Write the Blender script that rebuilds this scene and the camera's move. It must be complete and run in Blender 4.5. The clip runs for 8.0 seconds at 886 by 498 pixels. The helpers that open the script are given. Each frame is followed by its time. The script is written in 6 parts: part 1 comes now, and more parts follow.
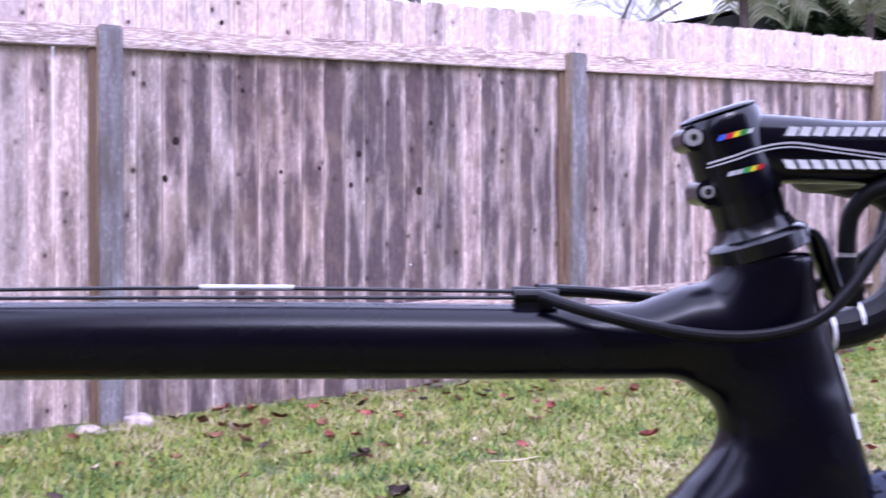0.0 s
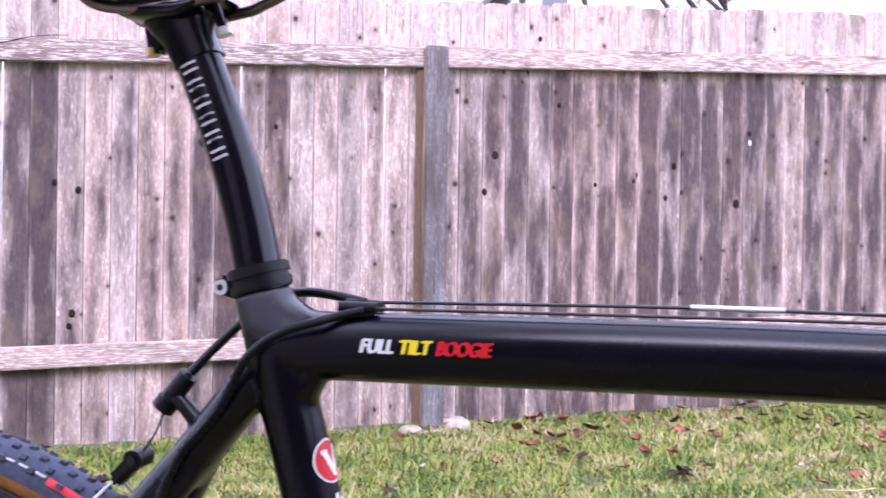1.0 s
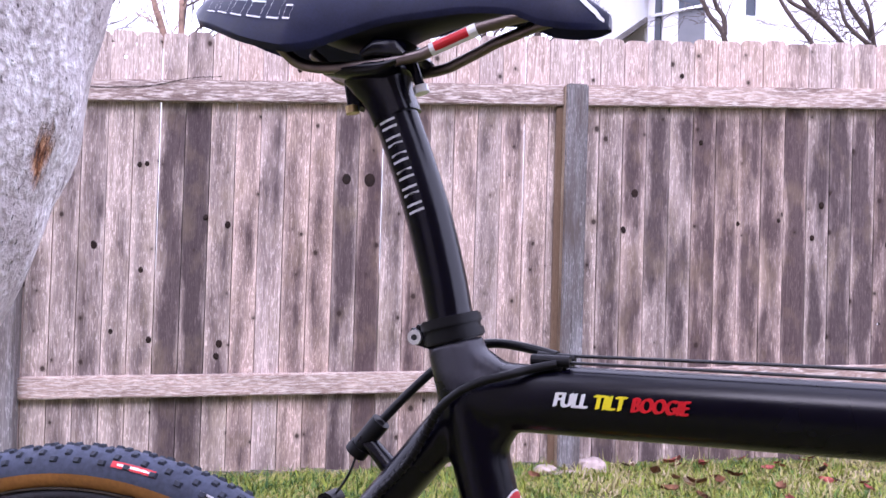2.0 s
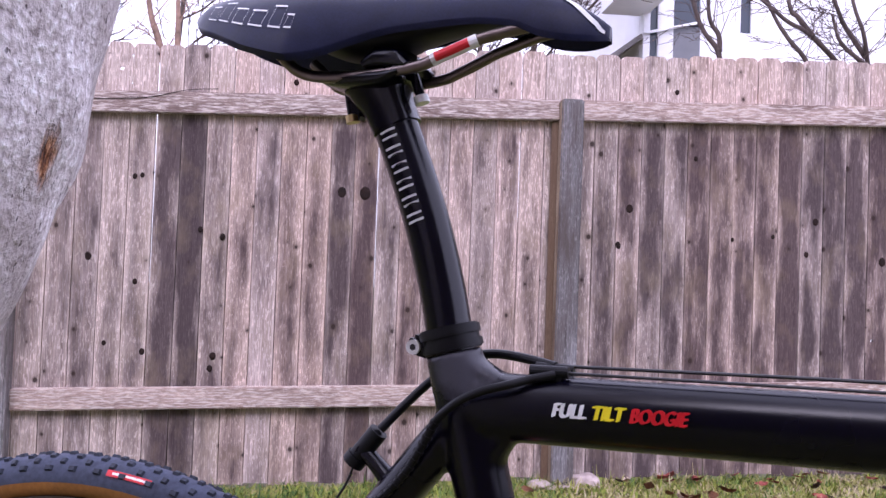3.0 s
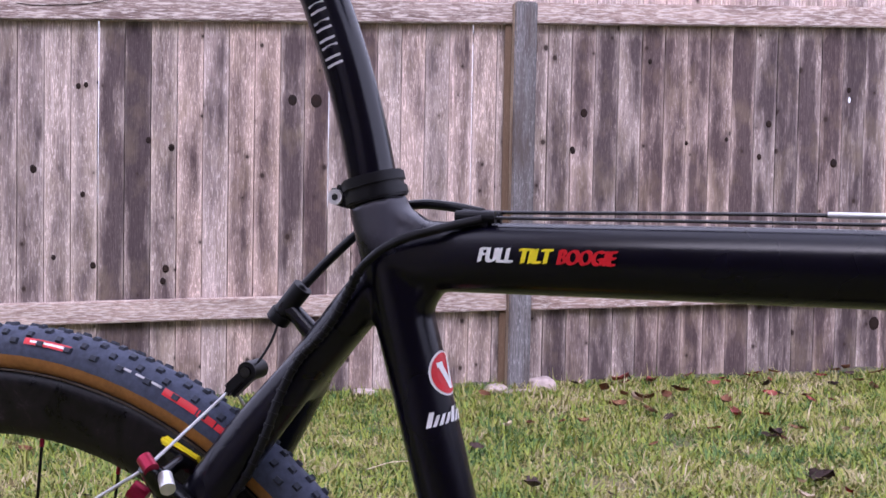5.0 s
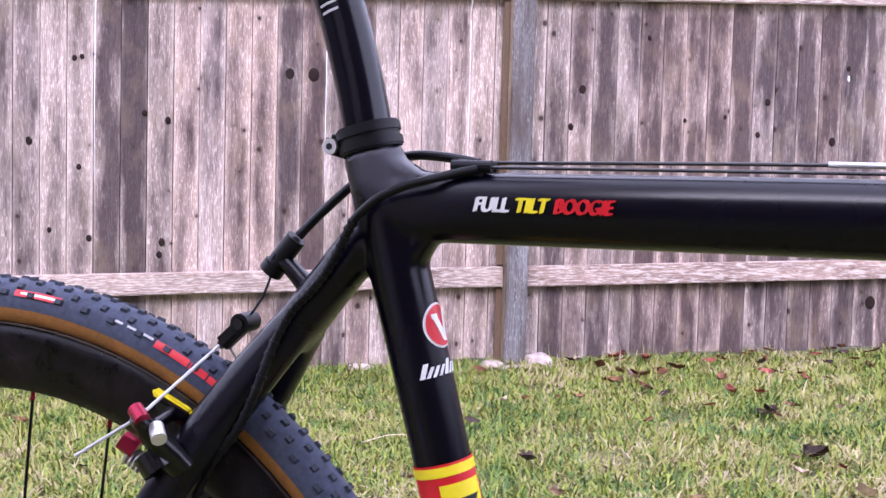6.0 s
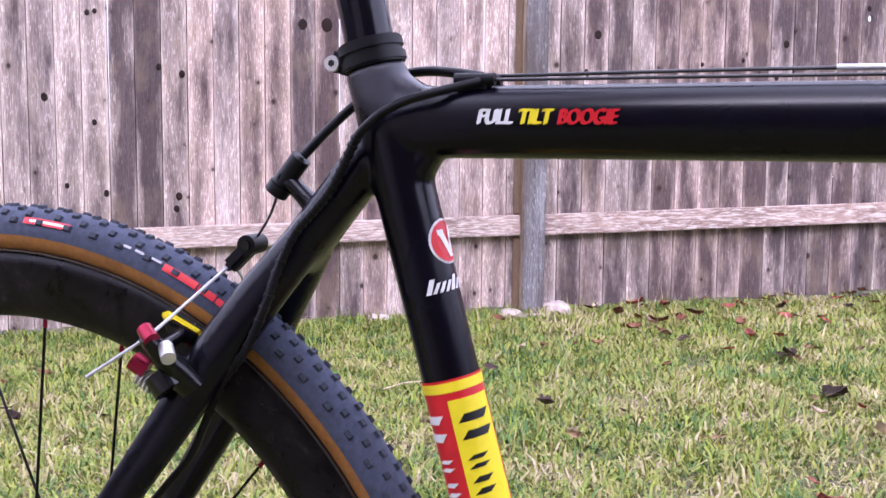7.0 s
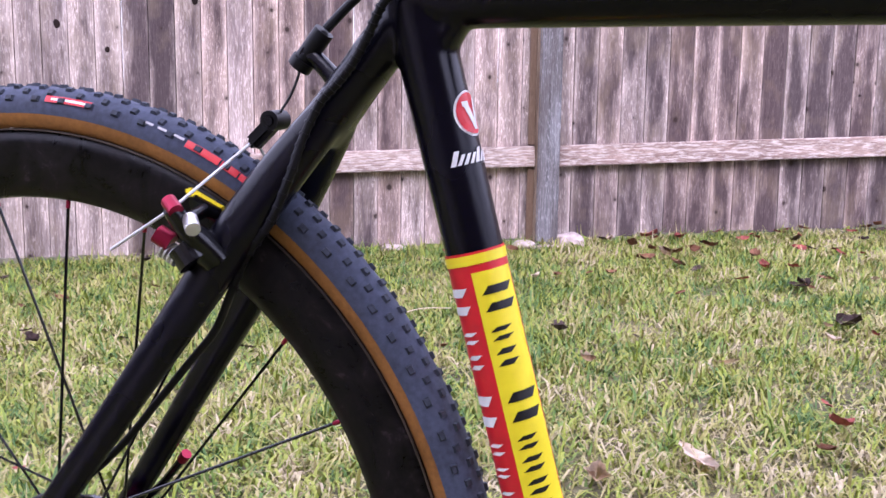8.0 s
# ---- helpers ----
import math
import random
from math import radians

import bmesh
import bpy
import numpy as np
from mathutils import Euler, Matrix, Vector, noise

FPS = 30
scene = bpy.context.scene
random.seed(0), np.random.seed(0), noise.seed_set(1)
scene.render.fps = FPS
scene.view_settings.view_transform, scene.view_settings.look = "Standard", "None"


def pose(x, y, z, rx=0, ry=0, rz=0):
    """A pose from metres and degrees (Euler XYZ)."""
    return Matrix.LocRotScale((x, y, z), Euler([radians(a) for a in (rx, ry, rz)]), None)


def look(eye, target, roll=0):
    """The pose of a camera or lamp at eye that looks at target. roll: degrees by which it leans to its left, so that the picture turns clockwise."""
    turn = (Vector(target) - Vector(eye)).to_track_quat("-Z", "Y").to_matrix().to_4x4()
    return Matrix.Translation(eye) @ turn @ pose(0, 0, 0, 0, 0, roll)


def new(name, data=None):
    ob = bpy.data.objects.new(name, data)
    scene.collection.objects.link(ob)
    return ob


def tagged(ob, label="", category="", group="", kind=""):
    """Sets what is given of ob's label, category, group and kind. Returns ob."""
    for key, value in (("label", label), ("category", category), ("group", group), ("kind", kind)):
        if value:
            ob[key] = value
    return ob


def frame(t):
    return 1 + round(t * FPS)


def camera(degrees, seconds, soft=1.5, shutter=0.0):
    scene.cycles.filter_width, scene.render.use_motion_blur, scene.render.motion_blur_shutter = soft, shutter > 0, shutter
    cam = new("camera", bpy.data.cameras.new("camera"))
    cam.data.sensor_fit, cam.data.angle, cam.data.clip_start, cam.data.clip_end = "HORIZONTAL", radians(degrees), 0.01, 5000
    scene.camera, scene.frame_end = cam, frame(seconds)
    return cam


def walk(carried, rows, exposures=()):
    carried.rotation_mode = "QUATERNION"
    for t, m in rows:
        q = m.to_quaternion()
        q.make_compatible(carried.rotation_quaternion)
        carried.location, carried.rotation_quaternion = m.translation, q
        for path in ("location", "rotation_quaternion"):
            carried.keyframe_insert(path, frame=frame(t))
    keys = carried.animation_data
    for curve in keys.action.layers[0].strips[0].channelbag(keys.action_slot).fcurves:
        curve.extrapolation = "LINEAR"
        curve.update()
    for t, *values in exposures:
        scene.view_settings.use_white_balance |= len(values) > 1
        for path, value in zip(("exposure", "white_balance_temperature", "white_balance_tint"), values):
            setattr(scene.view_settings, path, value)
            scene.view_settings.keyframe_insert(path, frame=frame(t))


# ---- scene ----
LENS = 46.3
PATH = [
    (0.0, (-0.778, -4.292, 0.783, 89.14, -0.056, -28.365)),
    (0.1, (-0.788, -4.287, 0.783, 88.767, 0.02, -26.222)),
    (0.2, (-0.799, -4.282, 0.781, 88.127, 0.213, -24.142)),
    (0.3, (-0.81, -4.279, 0.781, 88.079, 0.201, -22.763)),
    (0.4, (-0.821, -4.279, 0.783, 87.709, 0.766, -20.387)),
    (0.5, (-0.835, -4.272, 0.78, 87.746, 0.694, -18.544)),
    (1.0, (-0.89, -4.27, 0.788, 89.643, -0.827, -12.592)),
    (1.5, (-0.928, -4.272, 0.788, 89.893, -1.907, -6.558)),
    (2.0, (-0.931, -4.273, 0.799, 91.384, -1.686, -5.542)),
    (2.2, (-0.935, -4.267, 0.798, 92.254, -1.57, -5.791)),
    (3.3, (-0.934, -4.274, 0.794, 92.068, -2.208, -5.84)),
    (3.5, (-0.934, -4.273, 0.792, 91.824, -1.925, -5.519)),
    (4.0, (-0.925, -4.281, 0.789, 91.916, -2.06, -6.137)),
    (4.5, (-0.911, -4.264, 0.769, 89.791, -1.696, -7.415)),
    (5.0, (-0.908, -4.251, 0.753, 87.738, -1.088, -8.084)),
    (5.2, (-0.909, -4.249, 0.75, 87.0, -1.073, -8.238)),
    (6.3, (-0.903, -4.243, 0.727, 86.472, -1.894, -8.438)),
    (6.5, (-0.901, -4.242, 0.721, 86.148, -1.949, -8.796)),
    (7.0, (-0.897, -4.245, 0.712, 84.151, -0.536, -7.244)),
    (7.5, (-0.9, -4.241, 0.691, 82.027, -0.945, -7.419)),
    (8.0, (-0.904, -4.247, 0.672, 80.854, -0.786, -6.538)),
]
EXPOSURES = [(0.0, 1.98, 5130, 39), (0.5, 2.12, 5430, 36), (1.0, 2.11, 5450, 35), (1.5, 2.0, 5500, 35), (2.0, 1.80, 5550, 34), (3.5, 1.25, 5650, 35), (4.0, 1.18, 5650, 34), (4.5, 1.16, 5640, 34), (5.0, 1.48, 5600, 32),
             (6.5, 2.05, 5550, 32), (7.0, 2.02, 5560, 33), (8.0, 1.98, 5540, 34)]
cam = camera(LENS, 8.0, shutter=0.22)
walk(cam, [(t, pose(*p)) for t, p in PATH], EXPOSURES)

# ---- light: a bright overcast sky and a weak, wide sun ----
world = bpy.data.worlds.new("overcast_sky")
scene.world = world
world.use_nodes = True
wn, wl = world.node_tree.nodes, world.node_tree.links
sky = wn.new("ShaderNodeTexSky")
sky.sky_type, sky.sun_disc = "NISHITA", False
sky.sun_elevation, sky.sun_rotation = radians(48), radians(200)
sky.air_density, sky.dust_density, sky.ozone_density = 1.0, 4.0, 1.0
cloud = wn.new("ShaderNodeMix")
cloud.data_type = "RGBA"
cloud.inputs[0].default_value = 0.8
cloud.inputs[7].default_value = (9.0, 9.0, 9.3, 1)
wl.new(sky.outputs[0], cloud.inputs[6])
wl.new(cloud.outputs[2], wn["Background"].inputs[0])
wn["Background"].inputs[1].default_value = 0.11

sun_data = bpy.data.lights.new("sun", "SUN")
sun_data.energy, sun_data.angle, sun_data.color = 0.6, radians(25), (1.0, 0.96, 0.9)
sun = new("sun", sun_data)
sun.matrix_world = look((-2, -5.5, 6), (0, 0, 0))


# ---- materials ----
def nodes_of(name):
    m = bpy.data.materials.new(name)
    m.use_nodes = True
    return m, m.node_tree.nodes, m.node_tree.links, m.node_tree.nodes["Principled BSDF"]


def ramp(n, l, source, stops):
    r = n.new("ShaderNodeValToRGB")
    els = r.color_ramp.elements
    while len(els) < len(stops):
        els.new(0.5)
    for e, (p, c) in zip(els, stops):
        e.position, e.color = p, (*c, 1) if len(c) == 3 else c
    l.new(source, r.inputs[0])
    return r.outputs[0]


def mixed(n, l, a, b, factor, mode="MIX"):
    m = n.new("ShaderNodeMix")
    m.data_type, m.blend_type = "RGBA", mode
    for k, v in ((0, factor), (6, a), (7, b)):
        if isinstance(v, (int, float)):
            m.inputs[k].default_value = v
        elif isinstance(v, tuple):
            m.inputs[k].default_value = (*v, 1)
        else:
            l.new(v, m.inputs[k])
    return m.outputs[2]


def maths(n, l, op, a, b=0.0):
    m = n.new("ShaderNodeMath")
    m.operation = op
    for k, v in enumerate((a, b)):
        if isinstance(v, (int, float)):
            m.inputs[k].default_value = v
        else:
            l.new(v, m.inputs[k])
    return m.outputs[0]


def coords(n, l, scale=(1, 1, 1), own=False):
    tc = n.new("ShaderNodeTexCoord")
    mp = n.new("ShaderNodeMapping")
    mp.inputs["Scale"].default_value = scale
    src = tc.outputs["Object"]
    if own:
        info = n.new("ShaderNodeObjectInfo")
        add = n.new("ShaderNodeVectorMath")
        add.operation = "ADD"
        off = maths(n, l, "MULTIPLY", info.outputs["Random"], 37.0)
        l.new(src, add.inputs[0])
        l.new(off, add.inputs[1])
        src = add.outputs[0]
    l.new(src, mp.inputs[0])
    return mp.outputs[0]


def noise_at(n, l, vec, scale, detail=4.0, rough=0.55, dist=0.0):
    t = n.new("ShaderNodeTexNoise")
    t.inputs["Scale"].default_value, t.inputs["Detail"].default_value = scale, detail
    t.inputs["Roughness"].default_value, t.inputs["Distortion"].default_value = rough, dist
    l.new(vec, t.inputs["Vector"])
    return t.outputs["Fac"]


def relief(n, l, bsdf, height, strength, distance=0.001):
    b = n.new("ShaderNodeBump")
    b.inputs["Strength"].default_value, b.inputs["Distance"].default_value = strength, distance
    l.new(height, b.inputs["Height"])
    l.new(b.outputs[0], bsdf.inputs["Normal"])


def plain(name, color, rough=0.5, metal=0.0, vary=0.15, scale=60.0, bump=0.05, spec=0.5, coat=0.0):
    m, n, l, b = nodes_of(name)
    v = coords(n, l)
    f = noise_at(n, l, v, scale, 5)
    g = noise_at(n, l, v, scale * 0.12, 3)
    h = maths(n, l, "MULTIPLY", maths(n, l, "ADD", f, g), 0.5)
    lo, hi = tuple(c * (1 - vary * 1.6) for c in color), tuple(min(1, c * (1 + vary * 1.6)) for c in color)
    l.new(ramp(n, l, h, [(0.3, lo), (0.7, hi)]), b.inputs["Base Color"])
    rr = ramp(n, l, g, [(0.3, (rough * 0.85,) * 3), (0.7, (min(1, rough * 1.2),) * 3)])
    l.new(rr, b.inputs["Roughness"])
    b.inputs["Metallic"].default_value = metal
    b.inputs["Specular IOR Level"].default_value = spec
    b.inputs["Coat Weight"].default_value = coat
    if bump:
        relief(n, l, b, f, bump)
    return m


def weathered_wood(name, pale, mid, dark, stain_tint, knots=1.0, flakes=0.0, along=2, zoned=False):
    """Old sawn timber: grain along one axis, knots, stains by the piece's own stain value."""
    m, n, l, b = nodes_of(name)
    sc = [1.0, 1.0, 1.0]
    sc[along] = 0.03
    grain_v = coords(n, l, tuple(sc), own=True)
    g1 = noise_at(n, l, grain_v, 420, 5, 0.65, 0.3)
    g2 = noise_at(n, l, grain_v, 95, 5, 0.65, 0.8)
    sc[along] = 0.22
    blot = noise_at(n, l, coords(n, l, tuple(sc), own=True), 13, 4, 0.6)
    sc[along] = 0.16
    fleck = noise_at(n, l, coords(n, l, tuple(sc), own=True), 230, 3, 0.6)
    fine = noise_at(n, l, coords(n, l, own=True), 260, 3)
    mixg = maths(n, l, "ADD", maths(n, l, "MULTIPLY", g1, 0.52), maths(n, l, "MULTIPLY", g2, 0.48))
    col = ramp(n, l, mixg, [(0.34, dark), (0.5, mid), (0.64, pale)])
    col = mixed(n, l, col, tuple(min(1, c * 1.45) for c in pale), ramp(n, l, fleck, [(0.54, (0, 0, 0)), (0.62, (0.6,) * 3)]))
    # stains that run with the grain
    info = n.new("ShaderNodeObjectInfo")
    sep = n.new("ShaderNodeSeparateColor")
    l.new(info.outputs["Color"], sep.inputs[0])
    thr = maths(n, l, "ADD", blot, maths(n, l, "ADD", maths(n, l, "MULTIPLY", sep.outputs[0], 0.38), 0.02))
    thr = maths(n, l, "ADD", thr, maths(n, l, "MULTIPLY", maths(n, l, "SUBTRACT", g2, 0.5), 0.3))
    if zoned:
        # the stains weaken above the rail and towards the arrises, which stay pale
        place = n.new("ShaderNodeSeparateXYZ")
        l.new(n.new("ShaderNodeTexCoord").outputs["Object"], place.inputs[0])
        out = ramp(n, l, maths(n, l, "ABSOLUTE", place.outputs[0]), [(0.022, (0, 0, 0)), (0.048, (1, 1, 1))])
        thr = maths(n, l, "SUBTRACT", thr, maths(n, l, "MULTIPLY", out, 0.16))
        lip = ramp(n, l, maths(n, l, "ABSOLUTE", place.outputs[0]), [(0.0395, (0, 0, 0)), (0.046, (1, 1, 1))])
        col = mixed(n, l, col, tuple(min(1, c * 1.2) for c in pale), maths(n, l, "MULTIPLY", lip, maths(n, l, "MULTIPLY", fleck, 0.75)))
        tip = ramp(n, l, maths(n, l, "MULTIPLY", place.outputs[2], 0.5), [(0.715, (0, 0, 0)), (0.76, (1, 1, 1))])
        thr = maths(n, l, "SUBTRACT", thr, maths(n, l, "MULTIPLY", tip, 0.3))
    st = ramp(n, l, thr, [(0.42, (0.04,) * 3), (0.56, (0.42,) * 3), (0.76, (0.9,) * 3)])
    col = mixed(n, l, col, stain_tint, st)
    # green-brown algae in broad soft blotches
    if zoned:
        alg = noise_at(n, l, coords(n, l, (1, 1, 0.6), own=True), 9, 4, 0.6)
        col = mixed(n, l, col, (0.27, 0.215, 0.14), ramp(n, l, alg, [(0.5, (0, 0, 0)), (0.74, (0.4,) * 3)]))
    # piece-to-piece tone
    tone = ramp(n, l, info.outputs["Random"], [(0, (0.76, 0.74, 0.75)), (0.35, (1, 0.98, 0.97)), (0.7, (1.0, 0.91, 0.87)), (1, (0.88, 0.86, 0.88))])
    col = mixed(n, l, col, tone, 1.0, "MULTIPLY")
    if knots:
        kv = [7.5, 0.0, 7.5]
        kv[along] = 6.0
        vo = n.new("ShaderNodeTexVoronoi")
        vo.voronoi_dimensions = "2D"
        vo.inputs["Scale"].default_value = 1.0
        split, flat = n.new("ShaderNodeSeparateXYZ"), n.new("ShaderNodeCombineXYZ")
        l.new(coords(n, l, tuple(kv), own=True), split.inputs[0])
        l.new(split.outputs[0], flat.inputs[0])
        l.new(split.outputs[2], flat.inputs[1])
        l.new(flat.outputs[0], vo.inputs["Vector"])
        sepk = n.new("ShaderNodeSeparateColor")
        l.new(vo.outputs["Color"], sepk.inputs[0])
        size = maths(n, l, "SUBTRACT", maths(n, l, "MULTIPLY", sepk.outputs[0], 0.17 * knots), 0.115)
        kd = maths(n, l, "SUBTRACT", vo.outputs["Distance"], size)
        kmask = ramp(n, l, kd, [(0.0, (0.95,) * 3), (0.025, (0.5,) * 3), (0.06, (0.22,) * 3), (0.16, (0, 0, 0))])
        col = mixed(n, l, col, (0.03, 0.018, 0.014), kmask)
    if flakes:
        sc2 = [1.0, 1.0, 1.0]
        sc2[along] = 0.13
        fl = noise_at(n, l, coords(n, l, tuple(sc2), own=True), 150, 5, 0.65)
        col = mixed(n, l, col, (0.70, 0.62, 0.57), ramp(n, l, fl, [(0.47, (0, 0, 0)), (0.62, (flakes,) * 3)]))
    l.new(col, b.inputs["Base Color"])
    b.inputs["Roughness"].default_value = 0.88
    b.inputs["Specular IOR Level"].default_value = 0.25
    hgt = maths(n, l, "ADD", g1, maths(n, l, "MULTIPLY", fine, 0.4))
    relief(n, l, b, hgt, 0.55, 0.002)
    return m


picket_wood = weathered_wood("weathered_cedar", (0.70, 0.60, 0.55), (0.46, 0.375, 0.335), (0.17, 0.122, 0.105), (0.042, 0.027, 0.033), zoned=True)
rail_wood = weathered_wood("weathered_rail", (0.56, 0.46, 0.41), (0.40, 0.31, 0.27), (0.20, 0.14, 0.12), (0.13, 0.085, 0.075), 0.6, 0.75, 0)
post_wood = weathered_wood("treated_post", (0.46, 0.46, 0.47), (0.25, 0.252, 0.262), (0.05, 0.048, 0.05), (0.10, 0.08, 0.07), 0.4)
post_side = weathered_wood("post_side", (0.56, 0.47, 0.34), (0.42, 0.335, 0.235), (0.20, 0.15, 0.105), (0.14, 0.09, 0.06), 0.35)

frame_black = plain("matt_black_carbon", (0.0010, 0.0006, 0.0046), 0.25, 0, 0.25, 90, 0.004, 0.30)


def painted_sheen(mat, centre, size, color, rough):
    """A ragged-edged patch of colour and roughness that stands in for a reflection."""
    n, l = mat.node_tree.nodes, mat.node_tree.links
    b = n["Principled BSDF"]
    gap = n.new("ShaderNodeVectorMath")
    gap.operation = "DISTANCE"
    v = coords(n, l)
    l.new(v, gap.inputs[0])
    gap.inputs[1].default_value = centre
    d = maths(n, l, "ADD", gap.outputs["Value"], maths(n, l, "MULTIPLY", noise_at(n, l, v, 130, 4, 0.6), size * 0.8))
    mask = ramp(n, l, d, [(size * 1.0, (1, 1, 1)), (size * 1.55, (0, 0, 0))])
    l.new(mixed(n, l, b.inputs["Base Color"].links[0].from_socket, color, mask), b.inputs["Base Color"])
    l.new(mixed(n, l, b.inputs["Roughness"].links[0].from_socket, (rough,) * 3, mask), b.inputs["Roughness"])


# the sky's reflection on the seat lug, painted in as paler grey
painted_sheen(frame_black, (0.284, -0.018, 0.776), 0.021, (0.055, 0.053, 0.066), 0.4)
post_black = plain("black_anodised", (0.0010, 0.0007, 0.0046), 0.2, 0, 0.2, 160, 0.004, 0.36)
gloss_black = plain("gloss_black", (0.002, 0.002, 0.0035), 0.2, 0, 0.2, 60, 0.0, 0.5)
rubber_black = plain("black_housing", (0.0035, 0.0033, 0.0048), 0.45, 0, 0.2, 200, 0.05, 0.25)
saddle_black = plain("black_microfibre", (0.008, 0.010, 0.034), 0.42, 0, 0.25, 700, 0.06, 0.22)
steel = plain("polished_steel", (0.75, 0.74, 0.73), 0.35, 0.7, 0.1, 120, 0.02)
brass = plain("brass_bolt", (0.55, 0.42, 0.2), 0.3, 1.0, 0.1, 120, 0.02)
titanium = plain("titanium", (0.18, 0.145, 0.13), 0.3, 1.0, 0.15, 150, 0.02)
cable_wire = plain("dark_wire", (0.010, 0.010, 0.013), 0.4, 0.1, 0.1, 300, 0.02)
pale_wire = plain("pale_wire", (0.62, 0.62, 0.62), 0.4, 0.2, 0.1, 300, 0.02)
white_paint = plain("white_print", (0.78, 0.78, 0.78), 0.45, 0, 0.06, 150, 0)
silver_print = plain("silver_print", (0.5, 0.49, 0.5), 0.5, 0, 0.12, 200, 0)
yellow_paint = plain("yellow_print", (0.86, 0.72, 0.006), 0.38, 0, 0.05, 120, 0)
red_paint = plain("red_print", (0.62, 0.012, 0.018), 0.38, 0, 0.08, 120, 0)
black_print = plain("black_print", (0.008, 0.008, 0.008), 0.4, 0, 0.1, 120, 0)
red_metal = plain("red_anodised", (0.27, 0.005, 0.03), 0.3, 0.6, 0.1, 120, 0.02)
blue_print = plain("blue_print", (0.02, 0.08, 0.45), 0.4, 0, 0.05, 120, 0)
green_print = plain("green_print", (0.03, 0.3, 0.07), 0.4, 0, 0.05, 120, 0)
tyre_rubber = plain("dusty_rubber", (0.055, 0.064, 0.098), 0.8, 0, 0.3, 240, 0.2, 0.3)
tread_rubber = plain("worn_tread", (0.032, 0.038, 0.054), 0.7, 0, 0.35, 240, 0.2, 0.3)
tan_wall = plain("tan_sidewall", (0.29, 0.125, 0.028), 0.6, 0, 0.2, 300, 0.1, 0.35)


def rim_material():
    """Dirty black carbon; smeared reflections are painted in with the grey-brown patches."""
    m, n, l, b = nodes_of("dirty_sheen_rim")
    a = noise_at(n, l, coords(n, l, (1, 1, 1)), 30, 6, 0.7, 1.2)
    c = noise_at(n, l, coords(n, l), 150, 4)
    s = maths(n, l, "ADD", maths(n, l, "MULTIPLY", a, 0.8), maths(n, l, "MULTIPLY", c, 0.2))
    l.new(ramp(n, l, s, [(0.46, (0.003, 0.0026, 0.0028)), (0.58, (0.010, 0.007, 0.008)), (0.72, (0.07, 0.053, 0.056))]), b.inputs["Base Color"])
    l.new(ramp(n, l, s, [(0.4, (0.25,) * 3), (0.7, (0.7,) * 3)]), b.inputs["Roughness"])
    b.inputs["Specular IOR Level"].default_value = 0.18
    return m


rim_carbon = rim_material()
rim_edge = plain("rim_edge", (0.045, 0.032, 0.022), 0.5, 0, 0.4, 60, 0)
concrete = plain("pale_concrete", (0.40, 0.325, 0.30), 0.9, 0, 0.3, 40, 0.6, 0.3)
wall_render = plain("plain_wall", (0.06, 0.045, 0.04), 0.9, 0, 0.2, 6, 0.3)
siding_white = plain("white_siding", (0.80, 0.80, 0.82), 0.6, 0, 0.04, 3, 0.02)
grey_panel = plain("grey_panel", (0.16, 0.165, 0.18), 0.6, 0, 0.15, 4, 0.05)
roof_grey = plain("grey_shingle", (0.20, 0.185, 0.18), 0.9, 0, 0.3, 12, 0.4)
twig_bark = plain("twig_bark", (0.085, 0.065, 0.058), 0.9, 0, 0.35, 40, 0.5, 0.2)
glass_dark, _n, _l, _b = nodes_of("window_glass")
_b.inputs["Base Color"].default_value = (0.035, 0.045, 0.06, 1)
_b.inputs["Roughness"].default_value = 0.08


